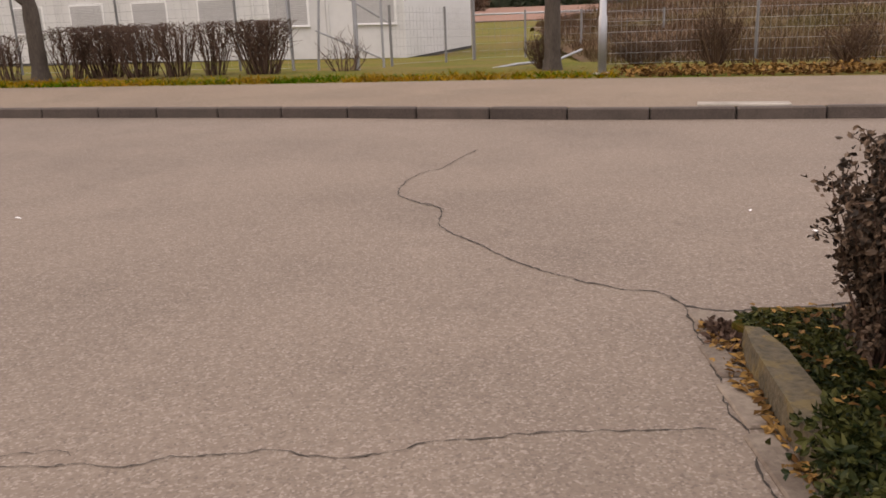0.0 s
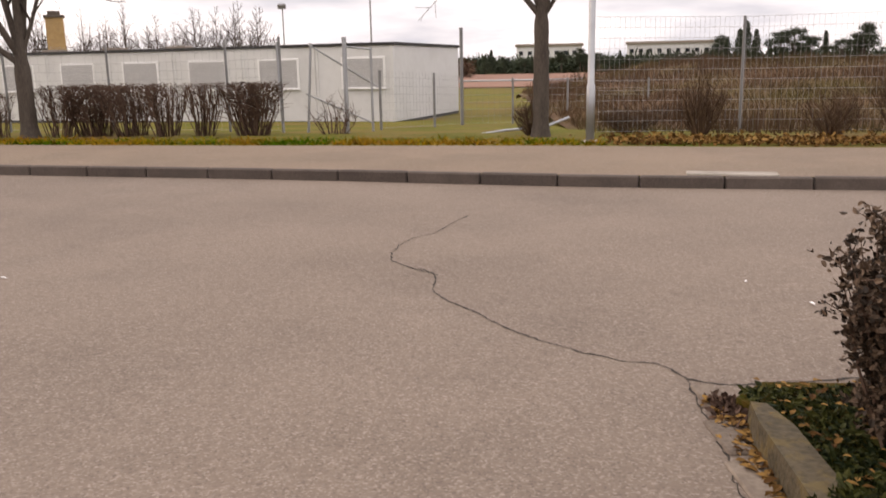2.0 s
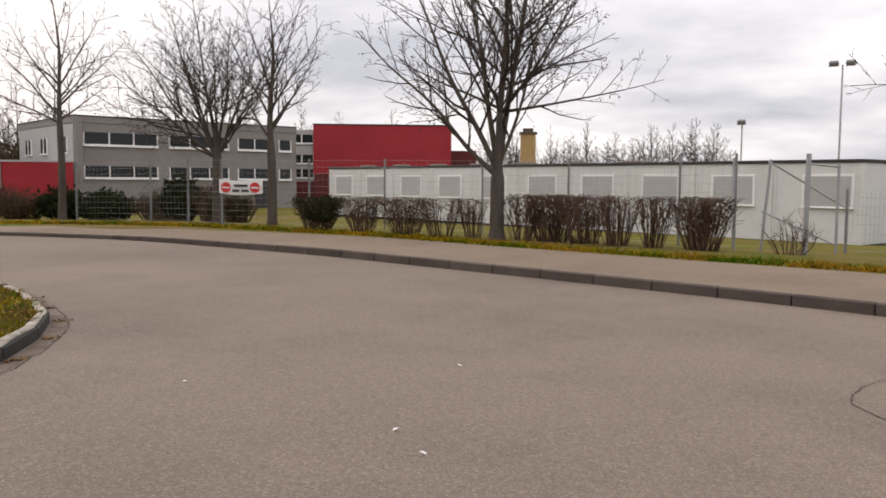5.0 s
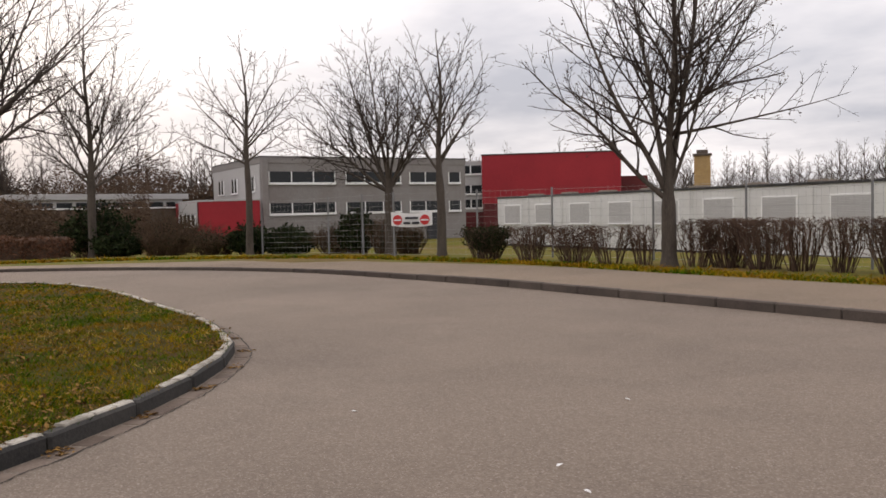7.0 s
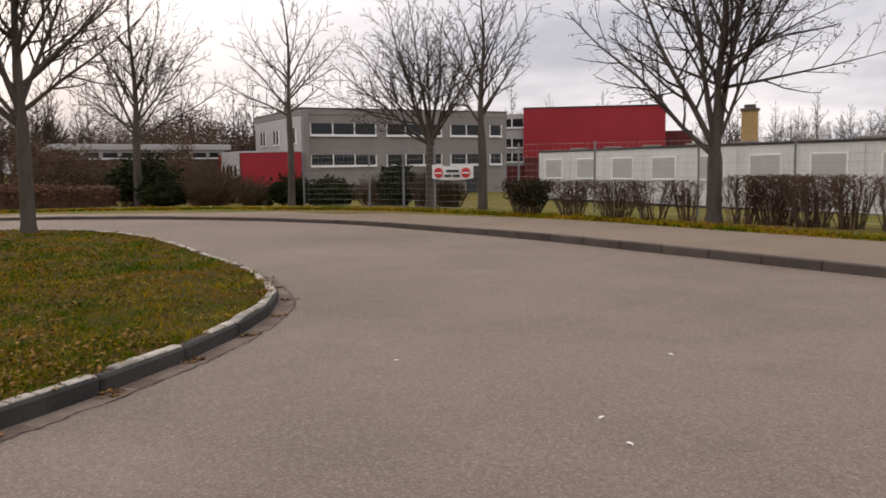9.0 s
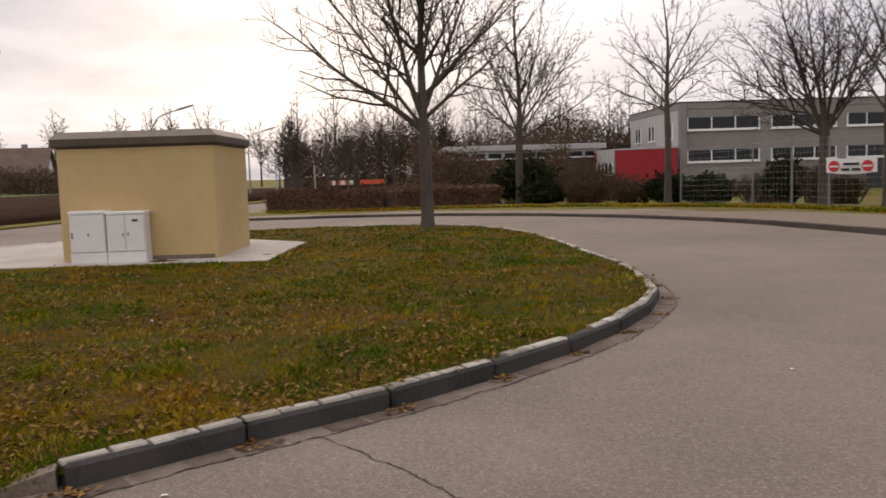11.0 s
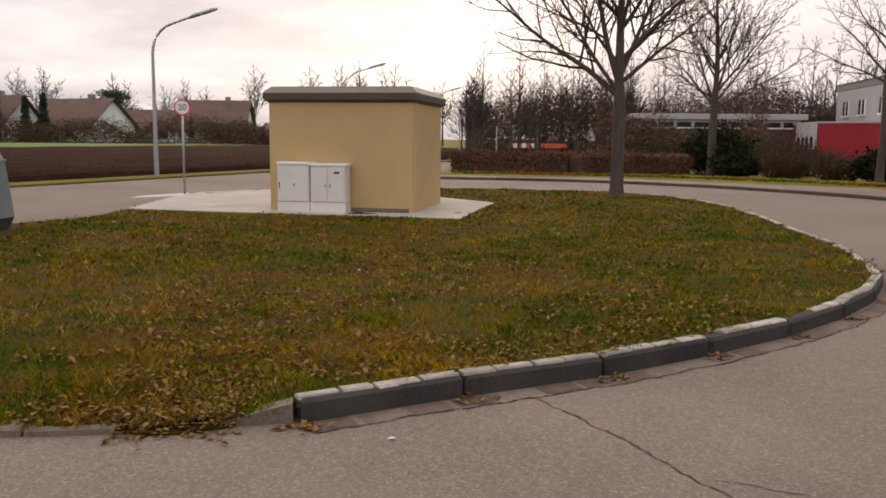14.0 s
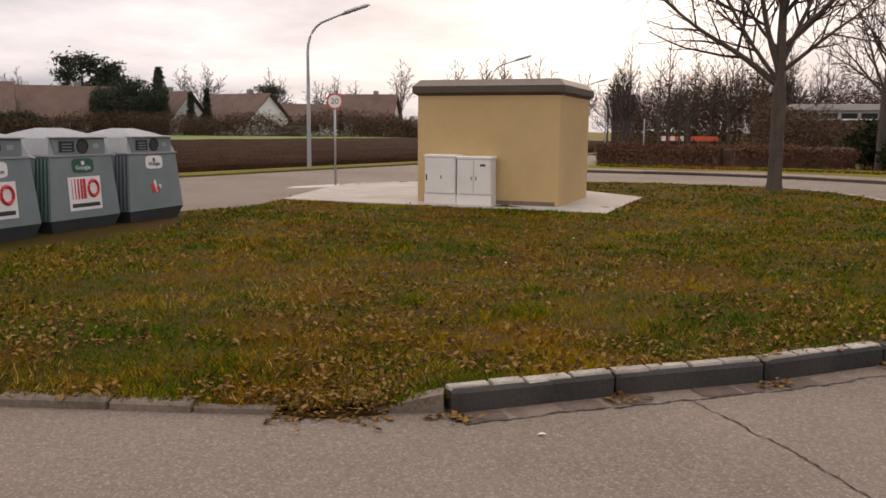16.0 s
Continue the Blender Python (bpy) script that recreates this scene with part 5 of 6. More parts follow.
b.tube([(0.05, 17.6, 0.08), (0.7, 18.4, 0.12), (1.6, 18.9, 0.14), (2.2, 19.6, 0.3)], [0.03, 0.03, 0.03, 0.03], 6, True)
tagged(part("plastic_pipe", b, M_GALV), "pale plastic pipe lying on the grass", "pipe")

pole = thing("lamp_post", "galvanised lamp post with a yellow band on a concrete foot", "street lamp", pose(2.1, 15.3, 0.12))
b = Build()
b.tube([(0, 0, 0), (0, 0, 1.0), (0, 0, 1.02), (0, 0, 5.0), (0, 0, 7.5)], [0.075, 0.075, 0.06, 0.055, 0.045], 12, True)
part("pole", b, M_GALV, pole, smooth=True)
b = Build()
b.box(pose(0, 0, -0.08), 0.34, 0.26, 0.11, 0.02)
part("foot", b, M_SLAB, pole)
b = Build()
b.tube([(0, 0, 3.25), (0, 0, 3.42)], [0.068, 0.068], 12, True)
part("band", b, plain_mat("yellow_band", (0.60, 0.38, 0.03), 0.5), pole, "yellow band")
for x, y, h, two in ((-19.3, 89.0, 8.2, False), (-9.7, 84.0, 12.8, True)):
    fl = thing("floodlight_mast", "tall slim floodlight mast by the sports pitch", "floodlight", pose(x, y, -0.5))
    b = Build()
    b.tube([(0, 0, 0), (0, 0, h)], [0.11, 0.07], 8, True)
    part("mast", b, M_GALV, fl)
    for s in ((-0.7, 0.7) if two else (0.0,)):
        b = Build()
        b.box(pose(s, -0.2, h - 0.1, 20, 0, 0), 0.8, 0.5, 0.45, 0.08)
        part("lamp_head", b, M_POST, fl)

banner = thing("banner", "white banner with two red round signs tied to the fence", "banner", along((-20.3, 19.42, 0), (-18.95, 19.95)))
b = Build()
W = 1.47
rows = [[Vector((W * i / 10, -0.05 - 0.03 * math.sin(i * 0.9), z - 0.06 * math.sin(math.pi * i / 10))) for i in range(11)] for z in (1.58, 1.13)]
for i in range(10):
    b.quad(rows[1][i], rows[1][i + 1], rows[0][i + 1], rows[0][i])
part("cloth", b, M_LABELW, banner)
for x in (0.25, 1.22):
    s = part("sign_disc", disc(0.165, -0.10, 1.31), M_LABELR, banner, "red round sign")
    s.matrix_local = Matrix.Translation((x, 0, 0))
    b = Build()
    b.box(pose(x, -0.108, 1.28), 0.26, 0.006, 0.05)
    part("bar", b, M_LABELW, banner)
for z, x0, x1 in ((1.36, 0.52, 0.98), (1.20, 0.46, 0.70), (1.20, 0.76, 1.02)):
    b = Build()
    b.box(pose((x0 + x1) / 2, -0.095, z - 0.03), x1 - x0, 0.006, 0.075)
    part("line_bar", b, M_INK, banner, "unreadable dark lettering")

# ---- bushes before the school and along the western bend ----
r5 = random.Random(77)
for i, (x, y, w, h, kind) in enumerate(((-37.8, 17.6, 3.6, 2.1, 1), (-35.0, 17.2, 2.2, 0.9, 1), (-33.4, 18.4, 2.6, 1.7, 0), (-31.4, 19.6, 2.6, 1.3, 0), (-29.6, 20.2, 2.0, 1.0, 1), (-27.9, 20.8, 2.2, 0.9, 1), (-25.6, 21.4, 2.0, 1.3, 0), (-24.2, 21.3, 1.4, 1.4, 1), (-22.8, 21.4, 1.6, 1.5, 0), (-21.5, 21.4, 1.4, 1.2, 0), (-39.5, 22.0, 3.5, 2.6, 0), (-42.0, 24.5, 3.0, 2.2, 0))):
    if kind:
        place_shrub("evergreen_bush", "dense dark evergreen bush at the school fence", x, y, M_SHRUB, M_EVERGREEN, 90 + i, w, w * 0.8, h * 1.25, 120, 9, 7, 0.17, flat_top=False, base=0.3)
    else:
        place_shrub("bare_bush", "bare brown bush at the school fence", x, y, M_BROWNBUSH, M_EVERGREEN, 90 + i, w, w * 0.8, h, 110, 10, 1, 0.07, flat_top=False, base=0.3, thin=1.4)


def hedge(name, label, a, b_, w, h, n, mat, size, seed, mat2=None):
    """A dense clipped hedge: short twigs and leaves filling its body."""
    r = random.Random(seed)
    a, b_ = Vector(a), Vector(b_)
    t = (b_ - a).normalized()
    nrm = Vector((-t.y, t.x))
    B = Build()
    for _ in range(n):
        p = a.lerp(b_, r.random()) + nrm * r.uniform(-w / 2, w / 2)
        z = terrain(p.x, p.y) + h * (r.random() ** 0.7) * (0.9 + 0.14 * noise.noise(Vector((p.x, p.y, 0))))
        B.leaf((p.x, p.y, z), size * r.uniform(0.6, 1.5), r, 0, 0.55)
    core = Build()
    m = along((*a, terrain(*a) - 0.1), b_)
    core.box(m @ pose((b_ - a).length / 2, 0, 0), (b_ - a).length, w * 0.6, h * 0.86, 0.1)
    ob = thing(name, label, "hedge", kind="stuff")
    part("foliage", B, mat, ob)
    part("core", core, mat2 or M_SHRUB, ob)


hedge("beech_hedge", "clipped red-brown beech hedge along the footway", (-36.2, 5.0), (-33.3, 9.2), 1.0, 0.92, 7000, M_BEECH, 0.10, 1)
hedge("beech_hedge", "clipped red-brown beech hedge along the footway", (-33.2, 9.4), (-36.5, 15.5), 1.2, 0.98, 9000, M_BEECH, 0.10, 2)

# ---- ploughed field, crop, clay pitch, meadow ----
FE0, FE1 = Vector((-8.0, -20.2)), Vector((-70.0, 16.4))
fd = (FE1 - FE0).normalized()
fn = Vector((fd.y, -fd.x)) if Vector((fd.y, -fd.x)).x < 0 else Vector((-fd.y, fd.x))


def furrows():
    v, f = [], []
    n, mrow = 200, 40
    r = random.Random(9)
    for i in range(n + 1):
        off = 0.5 + 50.0 * (i / n) ** 1.5
        for j in range(mrow + 1):
            p = FE0 + fd * (j * 125.0 / mrow - 20) + fn * off
            v.append((p.x, p.y, 0.06 + (0.14 if i % 2 else 0.0) + r.uniform(-0.03, 0.05)))
    w = mrow + 1
    f = [(i * w + j, i * w + j + 1, (i + 1) * w + j + 1, (i + 1) * w + j) for i in range(n) for j in range(mrow)]
    me = bpy.data.meshes.new("ploughed_field")
    me.from_pydata(v, [], f)
    me.materials.append(M_SOIL)
    tagged(new("ploughed_field", me), "dark brown ploughed field with furrows", "field", kind="structure")


furrows()
b = Build()
near_l, near_r, far_r, far_l = FE0 + fd * -20 + fn * 50.3, FE0 + fd * 105 + fn * 50.3, FE0 + fd * 160 + fn * 130, FE0 + fd * -30 + fn * 130
b.quad((*near_l, 0.2), (*near_r, 0.2), (*far_r, 0.62), (*far_l, 0.62))
b.quad((*near_l, -0.1), (*near_r, -0.1), (*near_r, 0.2), (*near_l, 0.2))
tagged(part("crop_field", b, M_FIELD), "bright green winter crop field", "field", kind="structure")
sheet("field_strip", [tuple(FE0 + fd * -20 + fn * -0.9), tuple(FE0 + fd * 105 + fn * -0.9), tuple(FE0 + fd * 105 + fn * 0.6), tuple(FE0 + fd * -20 + fn * 0.6)], 0.06, M_VERGE, "strip of straw-coloured grass beside the field", "verge", 0.1)
sheet("clay_pitch", [(-8.0, 78.0), (120, 70.0), (160, 170), (-30, 190)], -0.40, M_CLAY, "red clay sports pitch", "pitch", 0.05)


def bank_h(x, y):
    """The rough bank behind the fence: it rises away from the road, lower towards the tree."""
    f = min(max((y - 17.4) / 22.0, 0.0), 1.0)
    side = min(max((x - 1.6) / 7.0, 0.0), 1.0)
    return 0.04 + (0.25 + 1.15 * side) * f * f * (3 - 2 * f) - 0.35 * f * (1 - side) + 0.13 * f * noise.noise(Vector((x * 0.6, y * 0.6, 1)))


def meadow():
    v, f = [], []
    xs, ys = np.linspace(2.2, 60, 90), np.linspace(16.9, 43, 50)
    for y in ys:
        for x in xs:
            v.append((x, y - 0.19 * (x - 2.6), bank_h(x, y) - (0.25 if y < 17 or y > 42.9 else 0)))
    w = len(xs)
    f = [(j * w + i, j * w + i + 1, (j + 1) * w + i + 1, (j + 1) * w + i) for j in range(len(ys) - 1) for i in range(w - 1)]
    me = bpy.data.meshes.new("meadow")
    me.from_pydata(v, [], f)
    me.materials.append(M_MEADOW)
    me.polygons.foreach_set("use_smooth", [True] * len(f))
    tagged(new("meadow", me), "rough dead brown meadow bank behind the fence", "meadow", kind="structure")
    r = random.Random(13)
    B, D = Build(), Build()
    for n in range(46000):
        x = 2.4 + 30 * r.random()
        y = 17.2 + 25 * r.random() ** 1.2
        clump = max(0.0, noise.noise(Vector((x * 0.45, y * 0.35, 5))) + 0.15)
        h = r.uniform(0.06, 0.22) + r.uniform(0.0, 0.9) * clump
        z, yy = bank_h(x, y), y - 0.19 * (x - 2.6)
        T = D if clump > 0.3 and n % 3 else B
        i = len(T.v)
        dx, dy = r.uniform(-.2, .2), r.uniform(-.2, .2)
        T.v += [Vector((x - 0.011, yy, z - 0.03)), Vector((x + 0.011, yy, z - 0.03)), Vector((x + dx, yy + dy, z + h))]
        T.f.append((i, i + 1, i + 2))
    tagged(part("dead_grass", B, M_MEADOW), "matted dead brown grass on the meadow bank", "grass", kind="stuff")
    tagged(part("dead_weeds", D, M_BROWNBUSH), "clumps of tall dead brown weeds in the meadow", "weeds", kind="stuff")


meadow()
b = Build()
b.tube([(-6, 43.0, 0.75), (60, 43.5, 0.75)], [0.05, 0.05], 6)
tagged(part("barrier_rail", b, M_GALV), "long pale rail along the sports pitch", "rail")

# ---- distance: houses, conifers, woods ----
def house(x, y, turn, w, d, wall_h, ridge, mat, label):
    h = thing("house", label, "house", pose(x, y, 0, 0, 0, turn), "houses across the field")
    b = Build()
    b.box(Matrix(), w, d, wall_h)
    i = len(b.v)
    for s in (-1, 1):
        i = len(b.v)
        b.v += [Vector((s * w / 2, -d / 2, wall_h)), Vector((s * w / 2, d / 2, wall_h)), Vector((s * w / 2, 0, ridge))]
        b.f.append((i, i + 1, i + 2))
    part("wall", b, mat, h)
    b = Build()
    for s in (-1, 1):
        e = Vector((0, s * (d / 2 + 0.7), wall_h - 0.5))
        t = Vector((0, 0, ridge + 0.12))
        n = Vector((0, 0, 0.18))
        b.quad(e + Vector((-w / 2 - .6, 0, 0)), e + Vector((w / 2 + .6, 0, 0)), t + Vector((w / 2 + .6, 0, 0)), t + Vector((-w / 2 - .6, 0, 0)))
        b.quad(e + Vector((-w / 2 - .6, 0, 0)) + n, e + Vector((w / 2 + .6, 0, 0)) + n, t + Vector((w / 2 + .6, 0, 0)) + n, t + Vector((-w / 2 - .6, 0, 0)) + n)
    part("roof", b, M_ROOFTILE, h)
    b = Build()
    b.box(pose(w * 0.2, 0, ridge - 0.4), 0.8, 0.8, 1.3)
    part("chimney", b, M_ROUGHCAST, h)
    for k in (-0.28, 0.2):
        b = Build()
        b.box(pose(k * w, -d / 2 - 0.03, wall_h * 0.35), 1.6, 0.1, 1.3)
        part("window", b, M_GLASS, h)
    return h


for az, dist, turn, w, d, wh, rg in ((105.6, 142, 60, 13, 9, 2.8, 6.6), (101.5, 152, 95, 12, 8, 2.6, 5.4), (110.6, 144, 70, 12, 9, 2.8, 6.8), (116.5, 140, 110, 16, 10, 3.0, 7.2), (122.5, 136, 118, 17, 10, 3.0, 7.4), (97.5, 160, 85, 12, 10, 3, 7.5)):
    house(-math.sin(radians(az)) * dist, math.cos(radians(az)) * dist, turn, w, d, wh, rg, M_WHITE, "white gabled house with a brown tiled roof beyond the field")


def conifer(seed, h, w, n):
    """A spruce: tiers of drooping boughs round a straight stem."""
    r = random.Random(seed)
    B, t = Build(), Build()
    t.tube([(0, 0, -0.2), (0, 0, h * 0.96)], [0.2, 0.03], 6)
    boughs = 90
    for k in range(boughs):
        f = (k + r.random()) / boughs
        a, L = k * 2.4 + r.uniform(-.4, .4), (w * (1 - f) ** 0.85 + 0.15) * r.uniform(0.65, 1.12)
        z = h * (0.07 + 0.93 * f)
        for _ in range(n // boughs):
            u = r.random() ** 0.7
            B.blade((math.cos(a) * L * u + r.gauss(0, .10), math.sin(a) * L * u + r.gauss(0, .10), z - 0.22 * L * u + r.gauss(0, .12)), r.uniform(0.2, 0.5), r, 0.45)
    return t, B


def pine(seed, h, w, n):
    """A pine: a bare lower stem and an uneven crown of rounded needle clumps at the ends of crooked limbs."""
    r = random.Random(seed)
    B, t = Build(), Build()
    t.tube([(0, 0, -0.2), (0.2, 0, h * 0.5), (0, 0.1, h * 0.92)], [0.22, 0.16, 0.05], 6)
    clumps = 34
    for k in range(clumps):
        f = r.random() ** 0.8
        a = r.uniform(0, 6.283)
        L = w * (0.35 + 0.75 * math.sin(math.pi * min(f * 0.85 + 0.15, 1))) * r.uniform(0.25, 1.0)
        c = Vector((math.cos(a) * L, math.sin(a) * L, h * (0.38 + 0.60 * f)))
        t.tube([(0.1, 0, c.z - 0.35 * L - 0.1), c], [0.07, 0.03], 4)
        for _ in range(n // clumps):
            B.blade(c + Vector((r.gauss(0, .55), r.gauss(0, .55), r.gauss(0, .30))), r.uniform(0.2, 0.5), r, 0.45)
    return t, B


CON = []
for i in range(5):
    t, B = conifer(200 + i, 9.0, (1.5, 2.2, 2.9)[i], 4600) if i < 3 else pine(200 + i, 9.0, (2.6, 3.4)[i - 3], 5200)
    CON.append((t.mesh("trunk", M_BARK), B.mesh("needles", M_CONIFER)))


def far_tree(meshes, x, y, s, label, category="tree", name="conifer", turn=0.0):
    ob = thing(name, label, category, pose(x, y, 0, 0, 0, turn) @ Matrix.Diagonal((s, s, s, 1)))
    for me in meshes:
        part(me.name.split(".")[0], me, None, ob)
    return ob


FAR = []
for i, (hh, reach, ex) in enumerate(((13, 1.7, 16), (12, 3.6, 18), (15, 1.2, 16), (10, 3.8, 16))):
    t, c, _ = bare_tree(300 + i, hh, 0.17, ((hh * 0.25, -reach, 0.3, hh * 0.6, 0.08, 0.1), (hh * 0.28, reach, -0.4, hh * 0.65, 0.08, 0.1), (hh * 0.4, 0.4, -reach, hh * 0.8, 0.07, 0.1)), fine=0.024, gap=0.72, extra=ex, clear=hh * 0.2, levels=3)
    FAR.append((t.mesh("trunk", M_BARK), c.mesh("crown", M_TWIG)))


def polar(az, d):
    return -math.sin(radians(az)) * d, math.cos(radians(az)) * d


r6 = random.Random(501)
# dark conifers and bare trees round the houses
for az, d, s, k in ((108.6, 138, 0.75, 0), (107.6, 138, 0.8, 0), (110.5, 146, 1.2, 1), (113.3, 150, 1.35, 3), (115.0, 152, 1.5, 4), (116.0, 148, 0.9, 0), (112.0, 136, 0.95, 3), (113.5, 135, 0.8, 4), (103.6, 160, 1.05, 4), (105.2, 165, 0.85, 1), (120.5, 150, 1.2, 2)):
    far_tree(CON[k], *polar(az, d), s, "dark green conifer among the distant houses", turn=r6.uniform(0, 360))
HORIZON = []
for i, (hh, reach, ex) in enumerate(((13, 1.5, 12), (13, 3.4, 14), (14, 0.8, 12))):
    t, c, _ = bare_tree(320 + i, hh, 0.2, ((hh * 0.3, -reach, 0.3, hh * 0.8, 0.12, 0.1), (hh * 0.3, reach, -0.4, hh * 0.8, 0.12, 0.1), (hh * 0.4, 0.4, -reach, hh * 0.9, 0.10, 0.1)), fine=0.036, gap=0.62, extra=ex, clear=hh * 0.28, levels=3)
    HORIZON.append((t.mesh("trunk", M_BARK), c.mesh("crown", M_TWIG)))
for az, d, s, k in ((108.9, 168, 1.0, 0), (107.6, 170, 1.05, 1), (103.6, 175, 0.95, 2), (102.9, 178, 0.85, 2), (100.6, 175, 0.85, 1), (99.4, 176, 0.9, 2), (98.0, 172, 0.85, 0), (95.0, 168, 1.15, 0), (91.4, 168, 1.15, 0), (89.3, 170, 1.2, 0), (88.1, 169, 1.15, 2), (85.8, 168, 1.2, 1), (84.2, 172, 0.9, 0), (82.6, 165, 0.95, 1), (80.7, 160, 1.05, 1), (105.5, 180, 0.7, 1), (112.5, 182, 0.95, 0), (118.5, 178, 0.95, 1), (121.5, 182, 0.9, 0)):
    far_tree(HORIZON[k], *polar(az, d), s, "tall bare tree on the horizon", name="bare_tree", turn=r6.uniform(0, 360))
# woods behind the pavilion, school and containers
for i in range(64):
    az = r6.uniform(56, 82)
    d = r6.uniform(74, 112)
    if az > 76:
        d = r6.uniform(55, 95)
    far_tree(FAR[r6.randrange(4)], *polar(az, d), r6.uniform(0.55, 0.85) * (0.75 if az > 76 else 1), "bare winter tree in the wood behind the school", name="bare_tree", turn=r6.uniform(0, 360))
for i in range(38):
    az = 28.5 - 15 * (i / 37) + r6.uniform(-.4, .4)
    far_tree(FAR[(0, 1, 3)[r6.randrange(3)]], *polar(az, r6.uniform(118, 140)), r6.uniform(0.6, 0.9), "bare tree in the row behind the pitch", name="bare_tree", turn=r6.uniform(0, 360))
for az in (44, 41, 46.5, 38.5, 51.0, 35):
    far_tree(FAR[r6.randrange(4)], *polar(az, r6.uniform(88, 105)), r6.uniform(0.7, 0.9), "bare tree behind the red hall", name="bare_tree", turn=r6.uniform(0, 360))
for i in range(44):
    az = -29 + 29 * i / 43 + r6.uniform(-.4, .4)
    far_tree(CON[r6.randrange(5)], *polar(az, r6.uniform(165, 215)), r6.uniform(0.5, 1.0) if az < -15 else r6.uniform(0.28, 0.5), "dark conifer at the far side of the pitch", turn=r6.uniform(0, 360))
for az, d, w in ((-5.1, 300, 22), (-13.2, 300, 32)):
    x, y = polar(az, d)
    h = thing("terraced_house", "distant pale terraced house row", "house", pose(x, y, 0, 0, 0, az))
    b = Build()
    b.box(Matrix(), w, 9, 7.4)
    part("wall", b, M_CONT, h)
    b = Build()
    b.box(pose(0, 0, 7.4), w + 1, 10, 0.9, 0.3)
    part("roof", b, M_ROOFT, h)
    for k in range(int(w / 3)):
        b = Build()
        b.box(pose(-w / 2 + 1.5 + 3 * k, -4.52, 4.6), 1.4, 0.1, 1.3)
        part("window", b, M_GLASS, h)


def thicket(label, az0, az1, d0, d1, h, n, mat, size, seed):
    r = random.Random(seed)
    B = Build()
    for _ in range(n):
        az, d = r.uniform(az0, az1), r.uniform(d0, d1)
        x, y = polar(az, d)
        top = h * (0.65 + 0.5 * noise.noise(Vector((x * 0.16, y * 0.16, 2))) + 0.25 * noise.noise(Vector((x * 0.6, y * 0.6, 4))))
        B.blade((x, y, -0.4 + (top + 0.4) * r.random() ** 0.75), size * r.uniform(0.5, 1.5), r, 0.17)
    tagged(part("thicket", B, mat), label, "bushes", kind="stuff")


thicket("dark hedge line below the distant houses", 95, 126, 126, 133, 4.8, 60000, M_BROWNBUSH, 0.42, 31)
thicket("dark wood edge on the horizon", 84, 98, 150, 160, 5.0, 22000, M_BROWNBUSH, 0.7, 32)
thicket("brown bare undergrowth beside the pavilion", 62.0, 72.5, 48, 58, 4.0, 34000, M_BROWNBUSH, 0.24, 33)
thicket("brown bare undergrowth behind the pavilion", 55, 81, 78, 94, 7.6, 105000, M_BROWNBUSH, 0.34, 34)
thicket("dark wood edge beyond the sports pitch", -30, 2, 195, 215, 3.2, 22000, M_CONIFER, 1.8, 35)
thicket("low bushes beyond the pitch", 0, 30, 140, 150, 3.0, 12000, M_BROWNBUSH, 1.2, 36)

thicket("dark evergreen garden trees between the distant houses", 110.0, 114.5, 131, 138, 9.0, 40000, M_CONIFER, 0.5, 37)
thicket("dark evergreen garden shrubs below the distant houses", 117, 126, 128, 134, 5.2, 30000, M_CONIFER, 0.45, 38)
def road_barrier(az, d, label, mats):
    ob = thing("road_barrier", label, "barrier", pose(*polar(az, d), 0, 0, 0, az), "barriers at the side road")
    for k in range(6):
        b = Build()
        b.box(pose(-0.85 + 0.34 * k, 0, 0.72), 0.338, 0.05, 0.36)
        part("board", b, mats[k % 2], ob)
    for x in (-0.8, 0.8):
        b = Build()
        b.box(pose(x, 0, -0.05), 0.08, 0.5, 0.95)
        part("leg", b, M_DARK, ob)


road_barrier(77.4, 70, "red and white striped road barrier at the side road", (M_ORANGE, M_LABELW))
road_barrier(75.3, 71, "plain red road barrier at the side road", (M_ORANGE, M_ORANGE))
for az, d, h in ((81.6, 62, 3.2), (79.1, 66, 2.4)):
    b = Build()
    x, y = polar(az, d)
    b.tube([(x, y, -0.1), (x, y, h)], [0.06, 0.05], 8, True)
    tagged(part("sign_post", b, M_GALV), "slim grey metal post beside the side road", "post")

